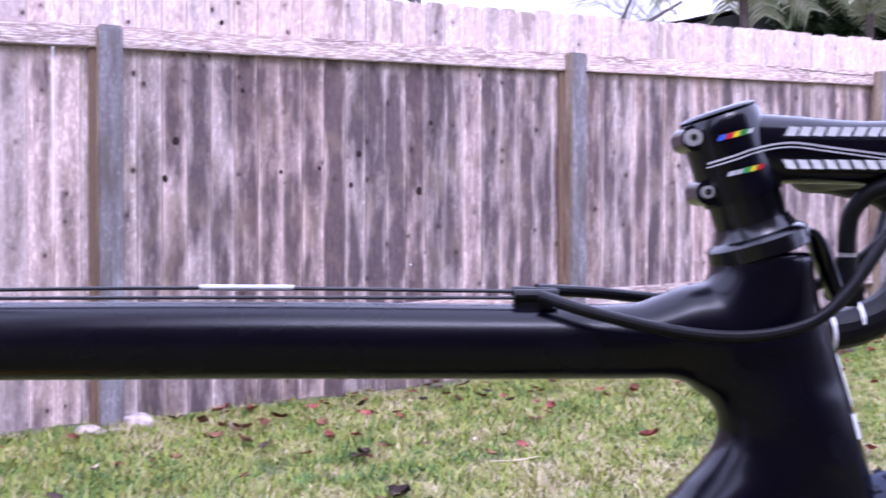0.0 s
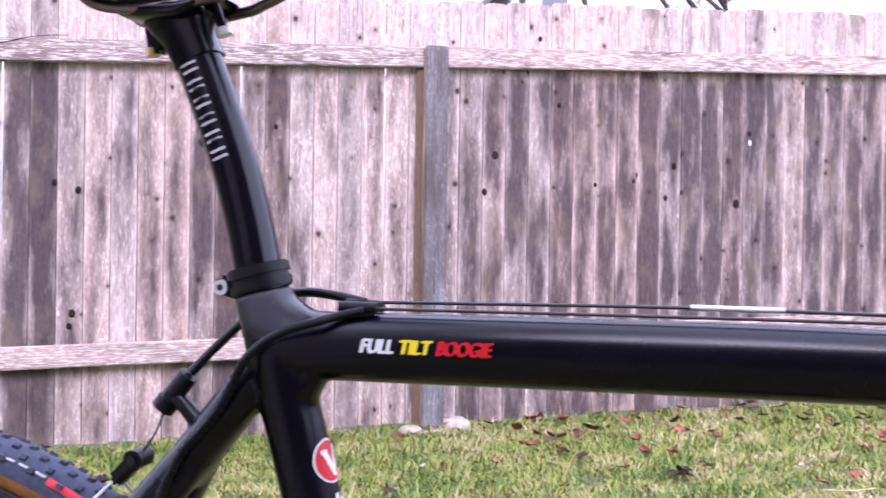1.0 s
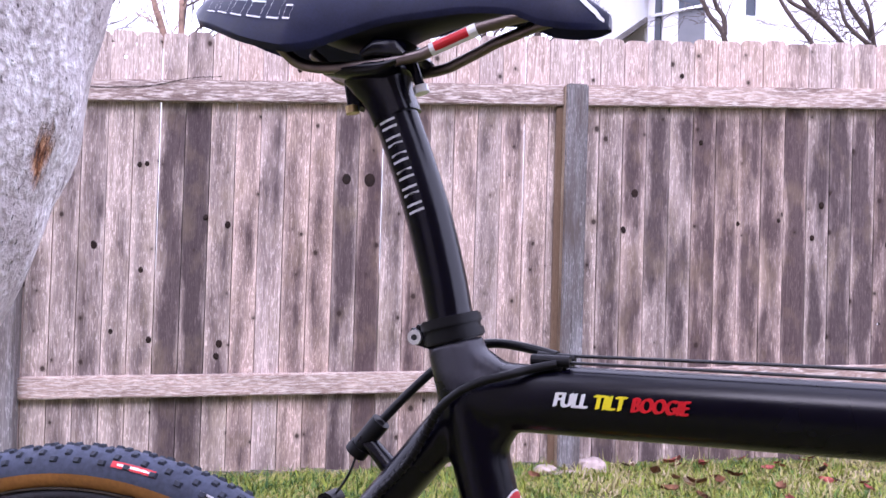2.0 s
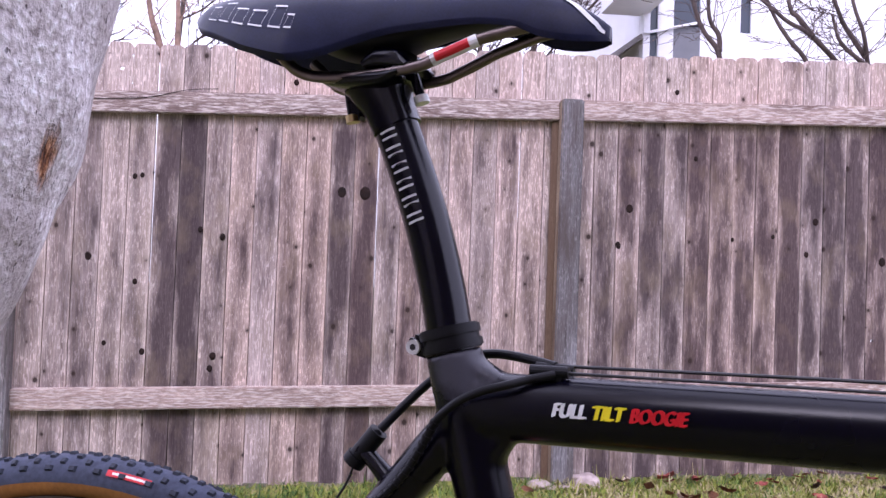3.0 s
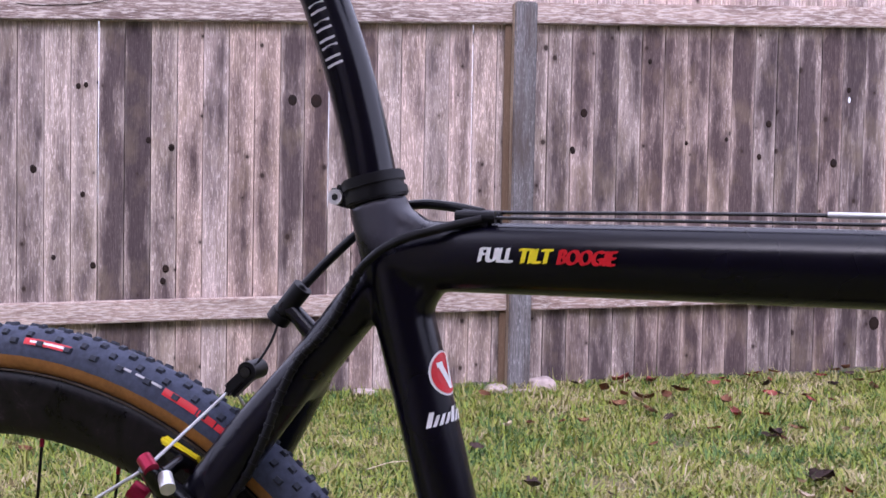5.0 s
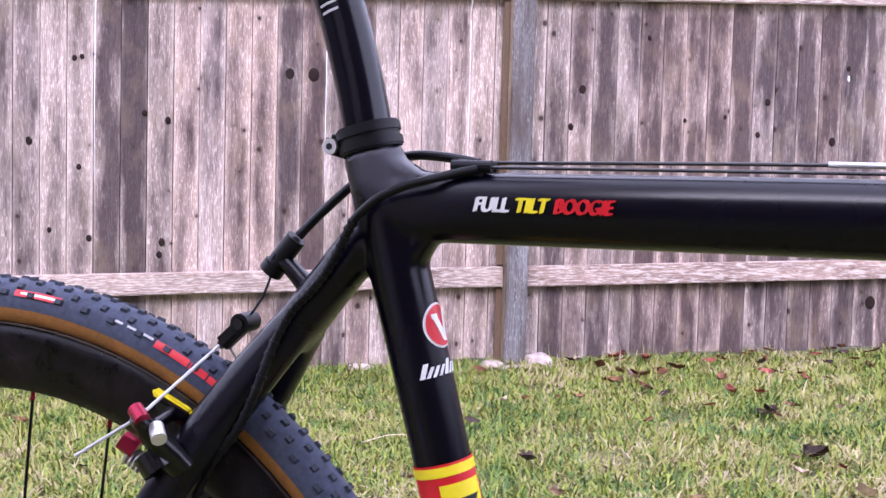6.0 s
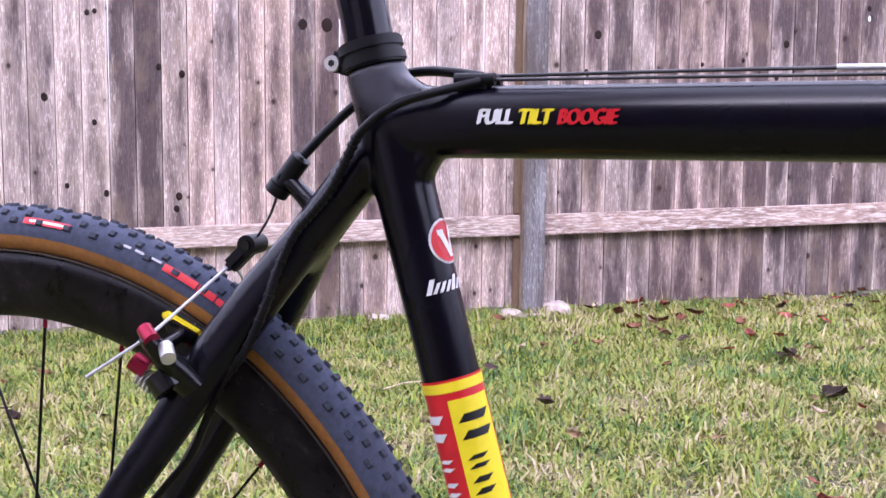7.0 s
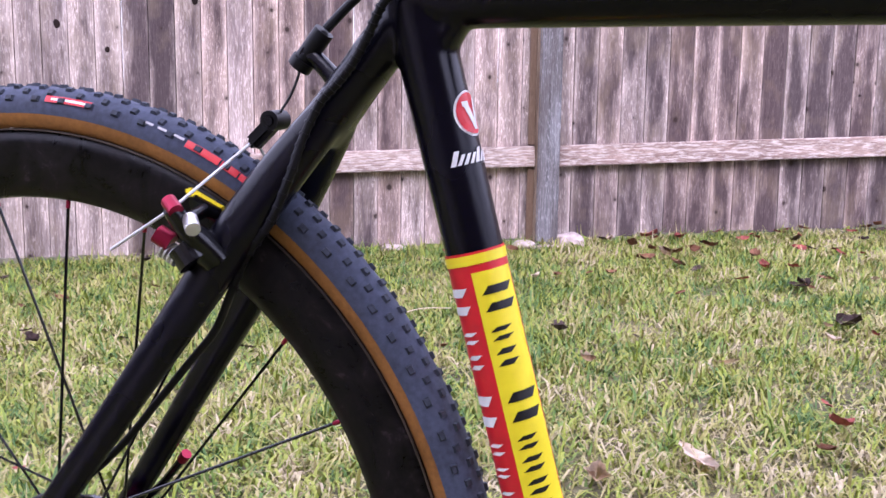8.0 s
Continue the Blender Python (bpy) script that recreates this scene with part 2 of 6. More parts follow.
def bark_material():
    """Smooth grey bark: pale and brown-grey mottling, small dark pits, and one torn orange wound."""
    m, n, l, b = nodes_of("mottled_grey_bark")
    v = coords(n, l)
    big = noise_at(n, l, v, 16, 4, 0.6)
    a = noise_at(n, l, v, 75, 5, 0.65)
    c = noise_at(n, l, v, 330, 3, 0.55)
    s = maths(n, l, "ADD", maths(n, l, "MULTIPLY", a, 0.35), maths(n, l, "MULTIPLY", c, 0.65))
    col = ramp(n, l, s, [(0.33, (0.30, 0.25, 0.245)), (0.43, (0.56, 0.495, 0.49)), (0.54, (0.74, 0.68, 0.675)), (0.62, (0.95, 0.92, 0.92))])
    col = mixed(n, l, col, (0.36, 0.30, 0.285), ramp(n, l, big, [(0.48, (0, 0, 0)), (0.62, (0.6,) * 3)]))
    moss = noise_at(n, l, coords(n, l, (1, 1, 2.2)), 11, 4, 0.6)
    col = mixed(n, l, col, (0.20, 0.195, 0.12), ramp(n, l, moss, [(0.56, (0, 0, 0)), (0.7, (0.4,) * 3)]))
    pits = noise_at(n, l, coords(n, l, (1, 1, 0.7)), 330, 2, 0.5)
    pit = ramp(n, l, pits, [(0.27, (0.7,) * 3), (0.34, (0, 0, 0))])
    col = mixed(n, l, col, (0.09, 0.07, 0.07), pit)
    # the wound: a ragged upright tear
    gap = n.new("ShaderNodeVectorMath")
    gap.operation = "DISTANCE"
    gap.inputs[1].default_value = (-1.0195, -3.9535, 0.8285 * 0.6)
    l.new(coords(n, l, (1, 1, 0.6)), gap.inputs[0])
    d = maths(n, l, "ADD", gap.outputs["Value"], maths(n, l, "MULTIPLY", maths(n, l, "SUBTRACT", noise_at(n, l, coords(n, l, (1, 1, 0.5)), 260, 4, 0.7), 0.5), 0.010))
    tear = ramp(n, l, d, [(0.0042, (1, 1, 1)), (0.0052, (0, 0, 0))])
    rot = ramp(n, l, noise_at(n, l, coords(n, l, (1, 1, 0.35)), 520, 4, 0.65), [(0.36, (0.045, 0.018, 0.012)), (0.5, (0.24, 0.095, 0.04)), (0.64, (0.55, 0.30, 0.16))])
    col = mixed(n, l, col, rot, tear)
    l.new(col, b.inputs["Base Color"])
    b.inputs["Roughness"].default_value = 0.9
    b.inputs["Specular IOR Level"].default_value = 0.25
    relief(n, l, b, maths(n, l, "SUBTRACT", maths(n, l, "SUBTRACT", s, maths(n, l, "MULTIPLY", pit, 0.5)), maths(n, l, "MULTIPLY", tear, 0.6)), 0.9, 0.003)
    return m


tree_bark = bark_material()


def island_leafy(name, stops, rough=0.6, trans=0.15, dry=0.0):
    m, n, l, b = nodes_of(name)
    geo = n.new("ShaderNodeNewGeometry")
    tc = coords(n, l)
    patch = noise_at(n, l, tc, 1.3, 3)
    clump = noise_at(n, l, tc, 7.0, 4)
    both = maths(n, l, "ADD", maths(n, l, "MULTIPLY", patch, 0.55), maths(n, l, "MULTIPLY", clump, 0.95))
    r = maths(n, l, "ADD", maths(n, l, "MULTIPLY", geo.outputs["Random Per Island"], 0.66), maths(n, l, "MULTIPLY", maths(n, l, "SUBTRACT", both, 0.61), 1.5))
    if dry:
        # the lawn is greener along the fence and drier out in the yard
        where = n.new("ShaderNodeSeparateXYZ")
        l.new(tc, where.inputs[0])
        out = n.new("ShaderNodeMapRange")
        out.interpolation_type = "SMOOTHSTEP"
        out.inputs[1].default_value, out.inputs[2].default_value = -0.4, -2.2
        out.inputs[3].default_value, out.inputs[4].default_value = -0.05, dry
        l.new(where.outputs[1], out.inputs[0])
        r = maths(n, l, "ADD", r, out.outputs[0])
    col = ramp(n, l, r, stops)
    f = noise_at(n, l, tc, 180, 3)
    col = mixed(n, l, col, ramp(n, l, f, [(0.3, (0.75,) * 3), (0.7, (1.1,) * 3)]), 1.0, "MULTIPLY")
    l.new(col, b.inputs["Base Color"])
    b.inputs["Roughness"].default_value = rough
    b.inputs["Specular IOR Level"].default_value = 0.3
    tr = n.new("ShaderNodeBsdfTranslucent")
    l.new(col, tr.inputs[0])
    mx = n.new("ShaderNodeMixShader")
    mx.inputs[0].default_value = trans
    l.new(b.outputs[0], mx.inputs[1])
    l.new(tr.outputs[0], mx.inputs[2])
    l.new(mx.outputs[0], n["Material Output"].inputs[0])
    return m


grass_mat = island_leafy("lawn_grass", [(0.0, (0.040, 0.100, 0.030)), (0.26, (0.115, 0.198, 0.045)), (0.50, (0.275, 0.320, 0.040)), (0.70, (0.33, 0.295, 0.10)), (0.98, (0.49, 0.405, 0.265))], dry=0.05)
foliage_mat = island_leafy("dark_foliage", [(0.0, (0.012, 0.025, 0.010)), (0.6, (0.03, 0.055, 0.018)), (1.0, (0.07, 0.10, 0.03))])
palm_mat = island_leafy("palm_green", [(0.0, (0.15, 0.20, 0.09)), (0.5, (0.32, 0.36, 0.20)), (1.0, (0.52, 0.53, 0.38))])


def soil_material():
    m, n, l, b = nodes_of("lawn_soil")
    v = coords(n, l)
    a = noise_at(n, l, v, 60, 6, 0.65)
    c = noise_at(n, l, v, 2.2, 4)
    s = maths(n, l, "ADD", maths(n, l, "MULTIPLY", a, 0.6), maths(n, l, "MULTIPLY", c, 0.4))
    col = ramp(n, l, s, [(0.36, (0.030, 0.028, 0.012)), (0.5, (0.095, 0.085, 0.036)), (0.66, (0.20, 0.165, 0.085))])
    l.new(col, b.inputs["Base Color"])
    b.inputs["Roughness"].default_value = 0.95
    relief(n, l, b, a, 0.8, 0.01)
    return m


soil = soil_material()
litter_mats = [plain("brown_leaf", (0.20, 0.085, 0.045), 0.7, 0, 0.4, 120, 0.3, 0.3),
               plain("dark_leaf", (0.06, 0.035, 0.03), 0.7, 0, 0.4, 120, 0.3, 0.3),
               plain("russet_leaf", (0.30, 0.075, 0.06), 0.65, 0, 0.4, 120, 0.3, 0.3),
               plain("straw_leaf", (0.60, 0.48, 0.37), 0.75, 0, 0.25, 120, 0.3, 0.3)]


# ---- building blocks ----
def part(name, bm, material, parent=None, label="", smooth=None):
    me = bpy.data.meshes.new(name)
    bmesh.ops.recalc_face_normals(bm, faces=bm.faces)
    bm.to_mesh(me)
    bm.free()
    me.materials.append(material)
    if smooth is not None:
        me.shade_smooth()
        if smooth < 180:
            me.set_sharp_from_angle(angle=radians(smooth))
    ob = new(name, me)
    if parent:
        ob.parent = parent
    if label:
        tagged(ob, label)
    return ob


def share(name, me, parent, m):
    ob = new(name, me)
    ob.parent = parent
    ob.matrix_basis = m
    return ob


def add_box(bm, size, m=Matrix(), bevel=0.0):
    r = bmesh.ops.create_cube(bm, size=1, matrix=m @ Matrix.Diagonal((*size, 1)))
    if bevel:
        es = {e for v in r["verts"] for e in v.link_edges}
        bmesh.ops.bevel(bm, geom=list(es), offset=bevel, segments=2, affect="EDGES")


def box_bm(size, centre=(0, 0, 0), bevel=0.0):
    bm = bmesh.new()
    add_box(bm, size, Matrix.Translation(centre), bevel)
    return bm


def smooth_path(pts, per=8):
    """Catmull-Rom through the points, any dimension."""
    p = [np.array(q, float) for q in pts]
    p = [2 * p[0] - p[1]] + p + [2 * p[-1] - p[-2]]
    out = []
    for i in range(1, len(p) - 2):
        for k in range(per):
            t = k / per
            out.append(0.5 * (2 * p[i] + (p[i + 1] - p[i - 1]) * t + (2 * p[i - 1] - 5 * p[i] + 4 * p[i + 1] - p[i + 2]) * t * t
                              + (3 * p[i] - p[i - 1] - 3 * p[i + 1] + p[i + 2]) * t ** 3))
    out.append(p[-2])
    return out


def sweep(bm, stations, seg=20, power=2.0, cap=True):
    """Rings along stations of (x, y, z, half height in the plane of travel, half width across)."""
    rings = []
    n = len(stations)
    for i, s in enumerate(stations):
        c = Vector(s[:3])
        t = Vector(stations[min(i + 1, n - 1)][:3]) - Vector(stations[max(i - 1, 0)][:3])
        t.normalize()
        side = Vector((0, 1, 0)) if abs(t.y) < 0.9 else Vector((1, 0, 0))
        side = (side - t * side.dot(t)).normalized()
        upv = t.cross(side).normalized()
        ring = []
        for k in range(seg):
            a = 2 * math.pi * k / seg
            ca, sa = math.cos(a), math.sin(a)
            e = 2.0 / power
            ring.append(bm.verts.new(c + upv * (s[3] * math.copysign(abs(ca) ** e, ca)) + side * (s[4] * math.copysign(abs(sa) ** e, sa))))
        rings.append(ring)
    for a, b in zip(rings, rings[1:]):
        for k in range(seg):
            bm.faces.new((a[k], a[(k + 1) % seg], b[(k + 1) % seg], b[k]))
    if cap:
        bm.faces.new(rings[0][::-1])
        bm.faces.new(rings[-1])
    return rings


def tube_bm(pts, r, seg=10, per=8, bm=None):
    bm = bm or bmesh.new()
    q = smooth_path(pts, per) if per > 1 else [np.array(p, float) for p in pts]
    sweep(bm, [(*p[:3], r, r) for p in q], seg)
    return bm


def lathe_y(profile, seg=96, closed=True):
    """A ring round the y axis from (radius, y) pairs."""
    bm = bmesh.new()
    rings = []
    for k in range(seg):
        a = 2 * math.pi * k / seg
        rings.append([bm.verts.new((r * math.cos(a), y, r * math.sin(a))) for r, y in profile])
    m = len(profile)
    for k in range(seg):
        a, b = rings[k], rings[(k + 1) % seg]
        for j in range(m if closed else m - 1):
            bm.faces.new((a[j], a[(j + 1) % m], b[(j + 1) % m], b[j]))
    return bm


def rod(bm, a, b, r, seg=12, r2=None):
    a, b = Vector(a), Vector(b)
    q = (b - a).to_track_quat("Z", "Y").to_matrix().to_4x4()
    bmesh.ops.create_cone(bm, cap_ends=True, segments=seg, radius1=r, radius2=r if r2 is None else r2, depth=(b - a).length,
                          matrix=Matrix.Translation((a + b) / 2) @ q)


def rod_bm(a, b, r, seg=14, r2=None):
    bm = bmesh.new()
    rod(bm, a, b, r, seg, r2)
    return bm


def raw_mesh(name, verts, faces_flat, sizes, material):
    """A large mesh straight from arrays."""
    me = bpy.data.meshes.new(name)
    me.vertices.add(len(verts))
    me.vertices.foreach_set("co", verts.astype(np.float32).ravel())
    me.loops.add(len(faces_flat))
    me.loops.foreach_set("vertex_index", faces_flat.astype(np.int32))
    me.polygons.add(len(sizes))
    me.polygons.foreach_set("loop_start", np.concatenate([[0], np.cumsum(sizes)[:-1]]).astype(np.int32))
    me.update(calc_edges=True)
    me.materials.append(material)
    return me


# ---- ground, fence ----
SLOPE = 0.0345


def ground_z(x, y):
    """The lawn rises to the right along the fence and is level where the bicycle stands."""
    w = np.clip((np.asarray(y, float) + 3.0) / 1.6, 0, 1)
    w = w * w * (3 - 2 * w)
    return w * SLOPE * np.clip(x, -12, 14) + (1 - w) * -0.027


def build_ground():
    xs = np.concatenate([[-400, -120, -40, -20], np.arange(-10, 12.01, 0.25), [20, 40, 120, 400]])
    ys = np.concatenate([[-400, -120, -40, -20], np.arange(-9, 6.01, 0.25), [12, 30, 120, 400]])
    gx, gy = np.meshgrid(xs, ys, indexing="ij")
    rng = np.random.default_rng(4)
    gz = ground_z(gx, gy) + rng.normal(0, 0.004, gx.shape)
    verts = np.stack([gx, gy, gz], -1).reshape(-1, 3)
    nx, ny = gx.shape
    i = np.arange(nx * ny).reshape(nx, ny)
    f = np.stack([i[:-1, :-1], i[1:, :-1], i[1:, 1:], i[:-1, 1:]], -1).reshape(-1)
    me = raw_mesh("ground", verts, f, np.full((nx - 1) * (ny - 1), 4), soil)
    me.shade_smooth()
    return tagged(new("ground", me), "lawn soil with thin dry thatch", "ground", kind="structure")


build_ground()


def picket_mesh(width, height, clip, rng, hole=None):
    """A dog-eared picket; hole: (x, z, half width, half height) of a knot hole through it."""
    bm = bmesh.new()
    w, th = width / 2, 0.016
    warp = rng.uniform(-0.0008, 0.0008)
    prof = [(-w, 0), (w, 0), (w, height - clip), (w - clip * 0.45, height - clip * 0.25), (w - clip, height), (-w + clip, height), (-w + clip * 0.45, height - clip * 0.25), (-w, height - clip)]

    def bend(x, y, z):
        return (x + warp * math.sin(z * 2.1), y + 1.5 * warp * math.sin(z * 1.3 + 1), z)

    def panel(outline):
        # worn arris, then the deep joint towards the next board
        face = [bm.verts.new(bend(x * (w - 0.0036) / w, 0, z)) for x, z in outline]
        arris = [bm.verts.new(bend(x * (w - 0.0020) / w, 0.0014, z)) for x, z in outline]
        fr = [bm.verts.new(bend(x * (w - 0.0015) / w, 0.012, z)) for x, z in outline]
        bk = [bm.verts.new(bend(x, th, z)) for x, z in outline]
        bm.faces.new(face)
        bm.faces.new(bk[::-1])
        for j in range(len(fr)):
            i = (j + 1) % len(fr)
            bm.faces.new((face[j], arris[j], arris[i], face[i]))
            bm.faces.new((arris[j], fr[j], fr[i], arris[i]))
        return fr, bk

    def skin(fr, bk, skip=()):
        k = len(fr)
        for j in range(k):
            if j not in skip:
                bm.faces.new((fr[j], bk[j], bk[(j + 1) % k], fr[(j + 1) % k]))
    if not hole:
        fr, bk = panel(prof)
        skin(fr, bk)
    else:
        hx, hz, ha, hb = hole
        z0, z1 = hz - 0.06, hz + 0.06
        a = panel([(-w, 0), (w, 0), (w, z0), (-w, z0)])
        skin(*a, skip=(2,))
        c = panel([(-w, z1), (w, z1)] + prof[2:])
        skin(*c, skip=(0,))
        m = 24
        ring, outer = [], []
        for j in range(m):
            t = 2 * math.pi * j / m
            ring.append((hx + ha * math.cos(t), hz + hb * math.sin(t) * (1 + 0.2 * math.cos(2 * t))))
            dx, dz = math.cos(t), math.sin(t)
            s = min((w - hx if dx > 0 else w + hx) / max(abs(dx), 1e-6), 0.06 / max(abs(dz), 1e-6))
            outer.append((hx + dx * s, hz + dz * s))
        for y, flip in ((0, 1), (th, -1)):
            ri = [bm.verts.new(bend(x, y, z)) for x, z in ring]
            ro = [bm.verts.new(bend(x, y, z)) for x, z in outer]
            for j in range(m):
                bm.faces.new((ri[j], ro[j], ro[(j + 1) % m], ri[(j + 1) % m])[::flip])
            if y == 0:
                first, firsto = ri, ro
        for j in range(m):
            bm.faces.new((first[j], first[(j + 1) % m], ri[(j + 1) % m], ri[j]))
            if abs(outer[j][0]) > w - 1e-4 and abs(outer[(j + 1) % m][0]) > w - 1e-4:
                bm.faces.new((firsto[j], ro[j], ro[(j + 1) % m], firsto[(j + 1) % m]))
    bmesh.ops.recalc_face_normals(bm, faces=bm.faces)
    me = bpy.data.meshes.new("picket")
    bm.to_mesh(me)
    bm.free()
    me.materials.append(picket_wood)
    return me


def seams():
    """Left edges of the pickets along the fence, by runs of like boards."""
    out = []
    for a, b, k in ((-6.045, -1.989, 40), (-1.989, -0.975, 10), (-0.975, -0.585, 4), (-0.585, -0.09, 5), (-0.09, 0.129, 2), (0.129, 2.157, 20), (2.157, 9.255, 70)):
        out += [a + (b - a) * j / k for j in range(k)]
    return out + [9.255]


SMALL_KNOTS = ((-1.49, 1.00, 0.013), (-1.93, 0.88, 0.013), (-1.40, 0.97, 0.011), (-1.74, 0.78, 0.012), (-1.73, 1.21, 0.011), (-1.43, 0.44, 0.014), (-1.85, 0.53, 0.011), (0.24, 1.01, 0.013), (0.57, 1.39, 0.011), (0.74, 1.05, 0.01), (0.92, 1.07, 0.01), (1.07, 1.00, 0.013), (-1.13, 1.62, 0.013), (0.48, 1.67, 0.012), (-0.64, 1.25, 0.01))
POST_X = [-6.74, -4.49, -2.24, 0.012, 2.26, 4.51, 6.76, 9.01]


def build_fence():
    rng = random.Random(11)
    fence = tagged(new("fence"), "weathered unpainted wooden fence of upright dog-eared pickets", "fence")
    meshes = [picket_mesh(0.0975, 1.782, rng.uniform(0.014, 0.022), rng) for _ in range(8)]
    edges = seams()
    # knot holes that let the sky through: x, height, half sizes
    holes = [(1.483, 1.259, 0.010, 0.017), (1.376, 0.639, 0.007, 0.007), (-1.83, 1.64, 0.008, 0.009)]
    stained = {-1.63: 0.75, -1.53: 0.85, -1.43: 0.35, -0.925: 0.62, -0.83: 0.62, -0.73: 0.3, -0.63: 0.5, 0.38: 0.55, 0.79: 0.45, 0.89: 0.45, 0.99: 0.95, 1.09: 0.45, 1.19: 0.72, 1.29: 0.75, 1.4: 0.7, 0.28: 0.4, 0.48: 0.45, 0.58: 0.6, 0.68: 0.5, 1.5: 0.75,
               1.6: 0.5, 1.7: 0.3, 1.8: 0.65, 1.9: 0.5, 2.0: 0.65, 2.45: 0.5, 2.55: 0.4, 2.65: 0.45, 2.75: 0.4, 2.86: 0.5, 2.96: 0.55, 3.06: 0.3}
    for x0, x1 in zip(edges, edges[1:]):
        xm, w = (x0 + x1) / 2, x1 - x0 + (0.0004 if rng.random() < 0.95 else -0.0006)
        zb = 0.025 + SLOPE * xm + rng.uniform(-0.008, 0.008)
        me = rng.choice(meshes)
        for hx, hz, ha, hb in holes:
            if x0 < hx < x1:
                me = picket_mesh(0.0975, 1.782, 0.018, rng, (hx - xm, hz - zb, ha, hb))
        ob = share("picket", me, fence, Matrix.Translation((xm, 0.0 + rng.uniform(-0.002, 0.004), zb)) @ pose(0, 0, 0, 0, rng.uniform(-0.05, 0.05), rng.uniform(-0.8, 0.8)) @ Matrix.Diagonal((w / 0.0975, 1, 1, 1)))
        d = rng.uniform(0.0, 0.17) if xm < 0.1 else rng.uniform(0.28, 0.52)
        for k, v in stained.items():
            if x0 <= k < x1:
                d = v
        ob.color = (d, d, d, 1)
    # knots standing a little dark and proud on the boards
    for kx, kz, kr in ((-0.927, 1.177, 0.026), (-0.831, 1.177, 0.028), (0.287, 1.163, 0.021), (0.243, 1.004, 0.014), (1.109, 1.142, 0.016), (1.414, 0.981, 0.02), (-1.401, 0.973, 0.015), (-1.927, 0.874, 0.016), (-1.759, 1.204, 0.012), (-1.70, 0.50, 0.014), (-1.42, 0.49, 0.016), (1.63, 0.28, 0.03), (1.475, 1.30, 0.012)) + SMALL_KNOTS:
        bm = bmesh.new()
        bmesh.ops.create_cone(bm, cap_ends=True, segments=14, radius1=kr, radius2=kr * 0.55, depth=0.003, matrix=Matrix.Translation((kx, -0.002, kz)) @ pose(0, 0, 0, 90) @ Matrix.Diagonal((0.8, 1.0, 1, 1)))
        part("knot", bm, knot_dark, fence)
    for i, (a, b) in enumerate(zip(POST_X, POST_X[1:])):
        for name, ztop in (("top_rail", 1.605), ("bottom_rail", 0.418)):
            ln = b - a - 0.093
            bm = box_bm((ln, 0.038, 0.087), (0, 0, 0), 0.004)
            for v in bm.verts:
                v.co.z += rng.uniform(-0.0015, 0.0015)
            ob = part(name, bm, rail_wood, fence)
            xm = (a + b) / 2
            ob.matrix_basis = pose(xm, -0.0195, ztop - 0.0435 + SLOPE * xm, 0, -math.degrees(math.atan(SLOPE)), 0)
            ob.color = (0.05, 0.05, 0.05, 1)
    for x in POST_X:
        h = 1.60 + SLOPE * x + 0.2
        bm = box_bm((0.093, 0.089, h), (0, 0, h / 2), 0.006)
        ob = part("post", bm, post_wood, fence)
        ob.data.materials.append(post_side)
        for fc in ob.data.polygons:
            if fc.normal.x < -0.8:
                fc.material_index = 1
        ob.matrix_basis = pose(x, -0.046, -0.2, 0, 0, rng.uniform(-1, 1))
        ob.color = (0.22, 0.22, 0.22, 1)
    # brown strips added for two posts' left sides, above and below the lower rail
    for x in (0.012, 2.26):
        for z0, z1 in ((-0.02, 0.328), (0.42, 1.515)):
            bm = box_bm((0.028, 0.019, z1 - z0), (0, 0, (z1 - z0) / 2), 0.003)
            ob = part("batten", bm, post_side, fence, "brown strip added for the post's left side")
            ob.matrix_basis = pose(x - 0.0595, -0.0135, z0 + SLOPE * x)
    # thin dark wires hanging slack along the rail
    for pts in (((-1.983, 1.511), (-1.918, 1.505), (-1.793, 1.512), (-1.696, 1.524), (-1.561, 1.558), (-1.44, 1.569)), ((3.826, 1.723), (4.033, 1.722), (4.27, 1.723), (4.541, 1.743))):
        part("wire", tube_bm([(x, -0.0405, z) for x, z in pts], 0.0014, 6), knot_dark, fence, "thin slack dark wire", 180)
    return fence


knot_dark = plain("dark_knot", (0.018, 0.010, 0.008), 0.8, 0, 0.5, 220, 0.4, 0.2)
build_fence()


def rough_stone(name, size, at, seed, label):
    bm = bmesh.new()
    bmesh.ops.create_icosphere(bm, subdivisions=4, radius=1)
    for v in bm.verts:
        p = v.co.copy()
        k = 1 + 0.28 * noise.noise(p * 1.3 + Vector((seed, 0, 0))) + 0.10 * noise.noise(p * 4 + Vector((0, seed, 0))) + 0.04 * noise.noise(p * 11)
        q = [math.copysign(abs(c) ** 0.75, c) for c in p]
        v.co = Vector((q[0] * size[0], q[1] * size[1], q[2] * size[2])) * k
    ob = part(name, bm, concrete, None, "", 60)
    ob.location = at
    return tagged(ob, label, "stone")


rough_stone("concrete_lump", (0.058, 0.05, 0.036), (0.112, -0.085, 0.026), 3.0, "pale broken concrete lump at the post foot")
rough_stone("concrete_lump", (0.046, 0.05, 0.018), (-0.084, -0.095, 0.014), 8.0, "flat pale concrete lump at the post foot")
rough_stone("concrete_lump", (0.07, 0.03, 0.010), (0.02, -0.14, 0.012), 5.0, "thin pale concrete crust at the post foot")
rough_stone("concrete_lump", (0.05, 0.03, 0.012), (-0.62, -0.06, 0.0), 6.0, "small pale stone under the fence pickets")


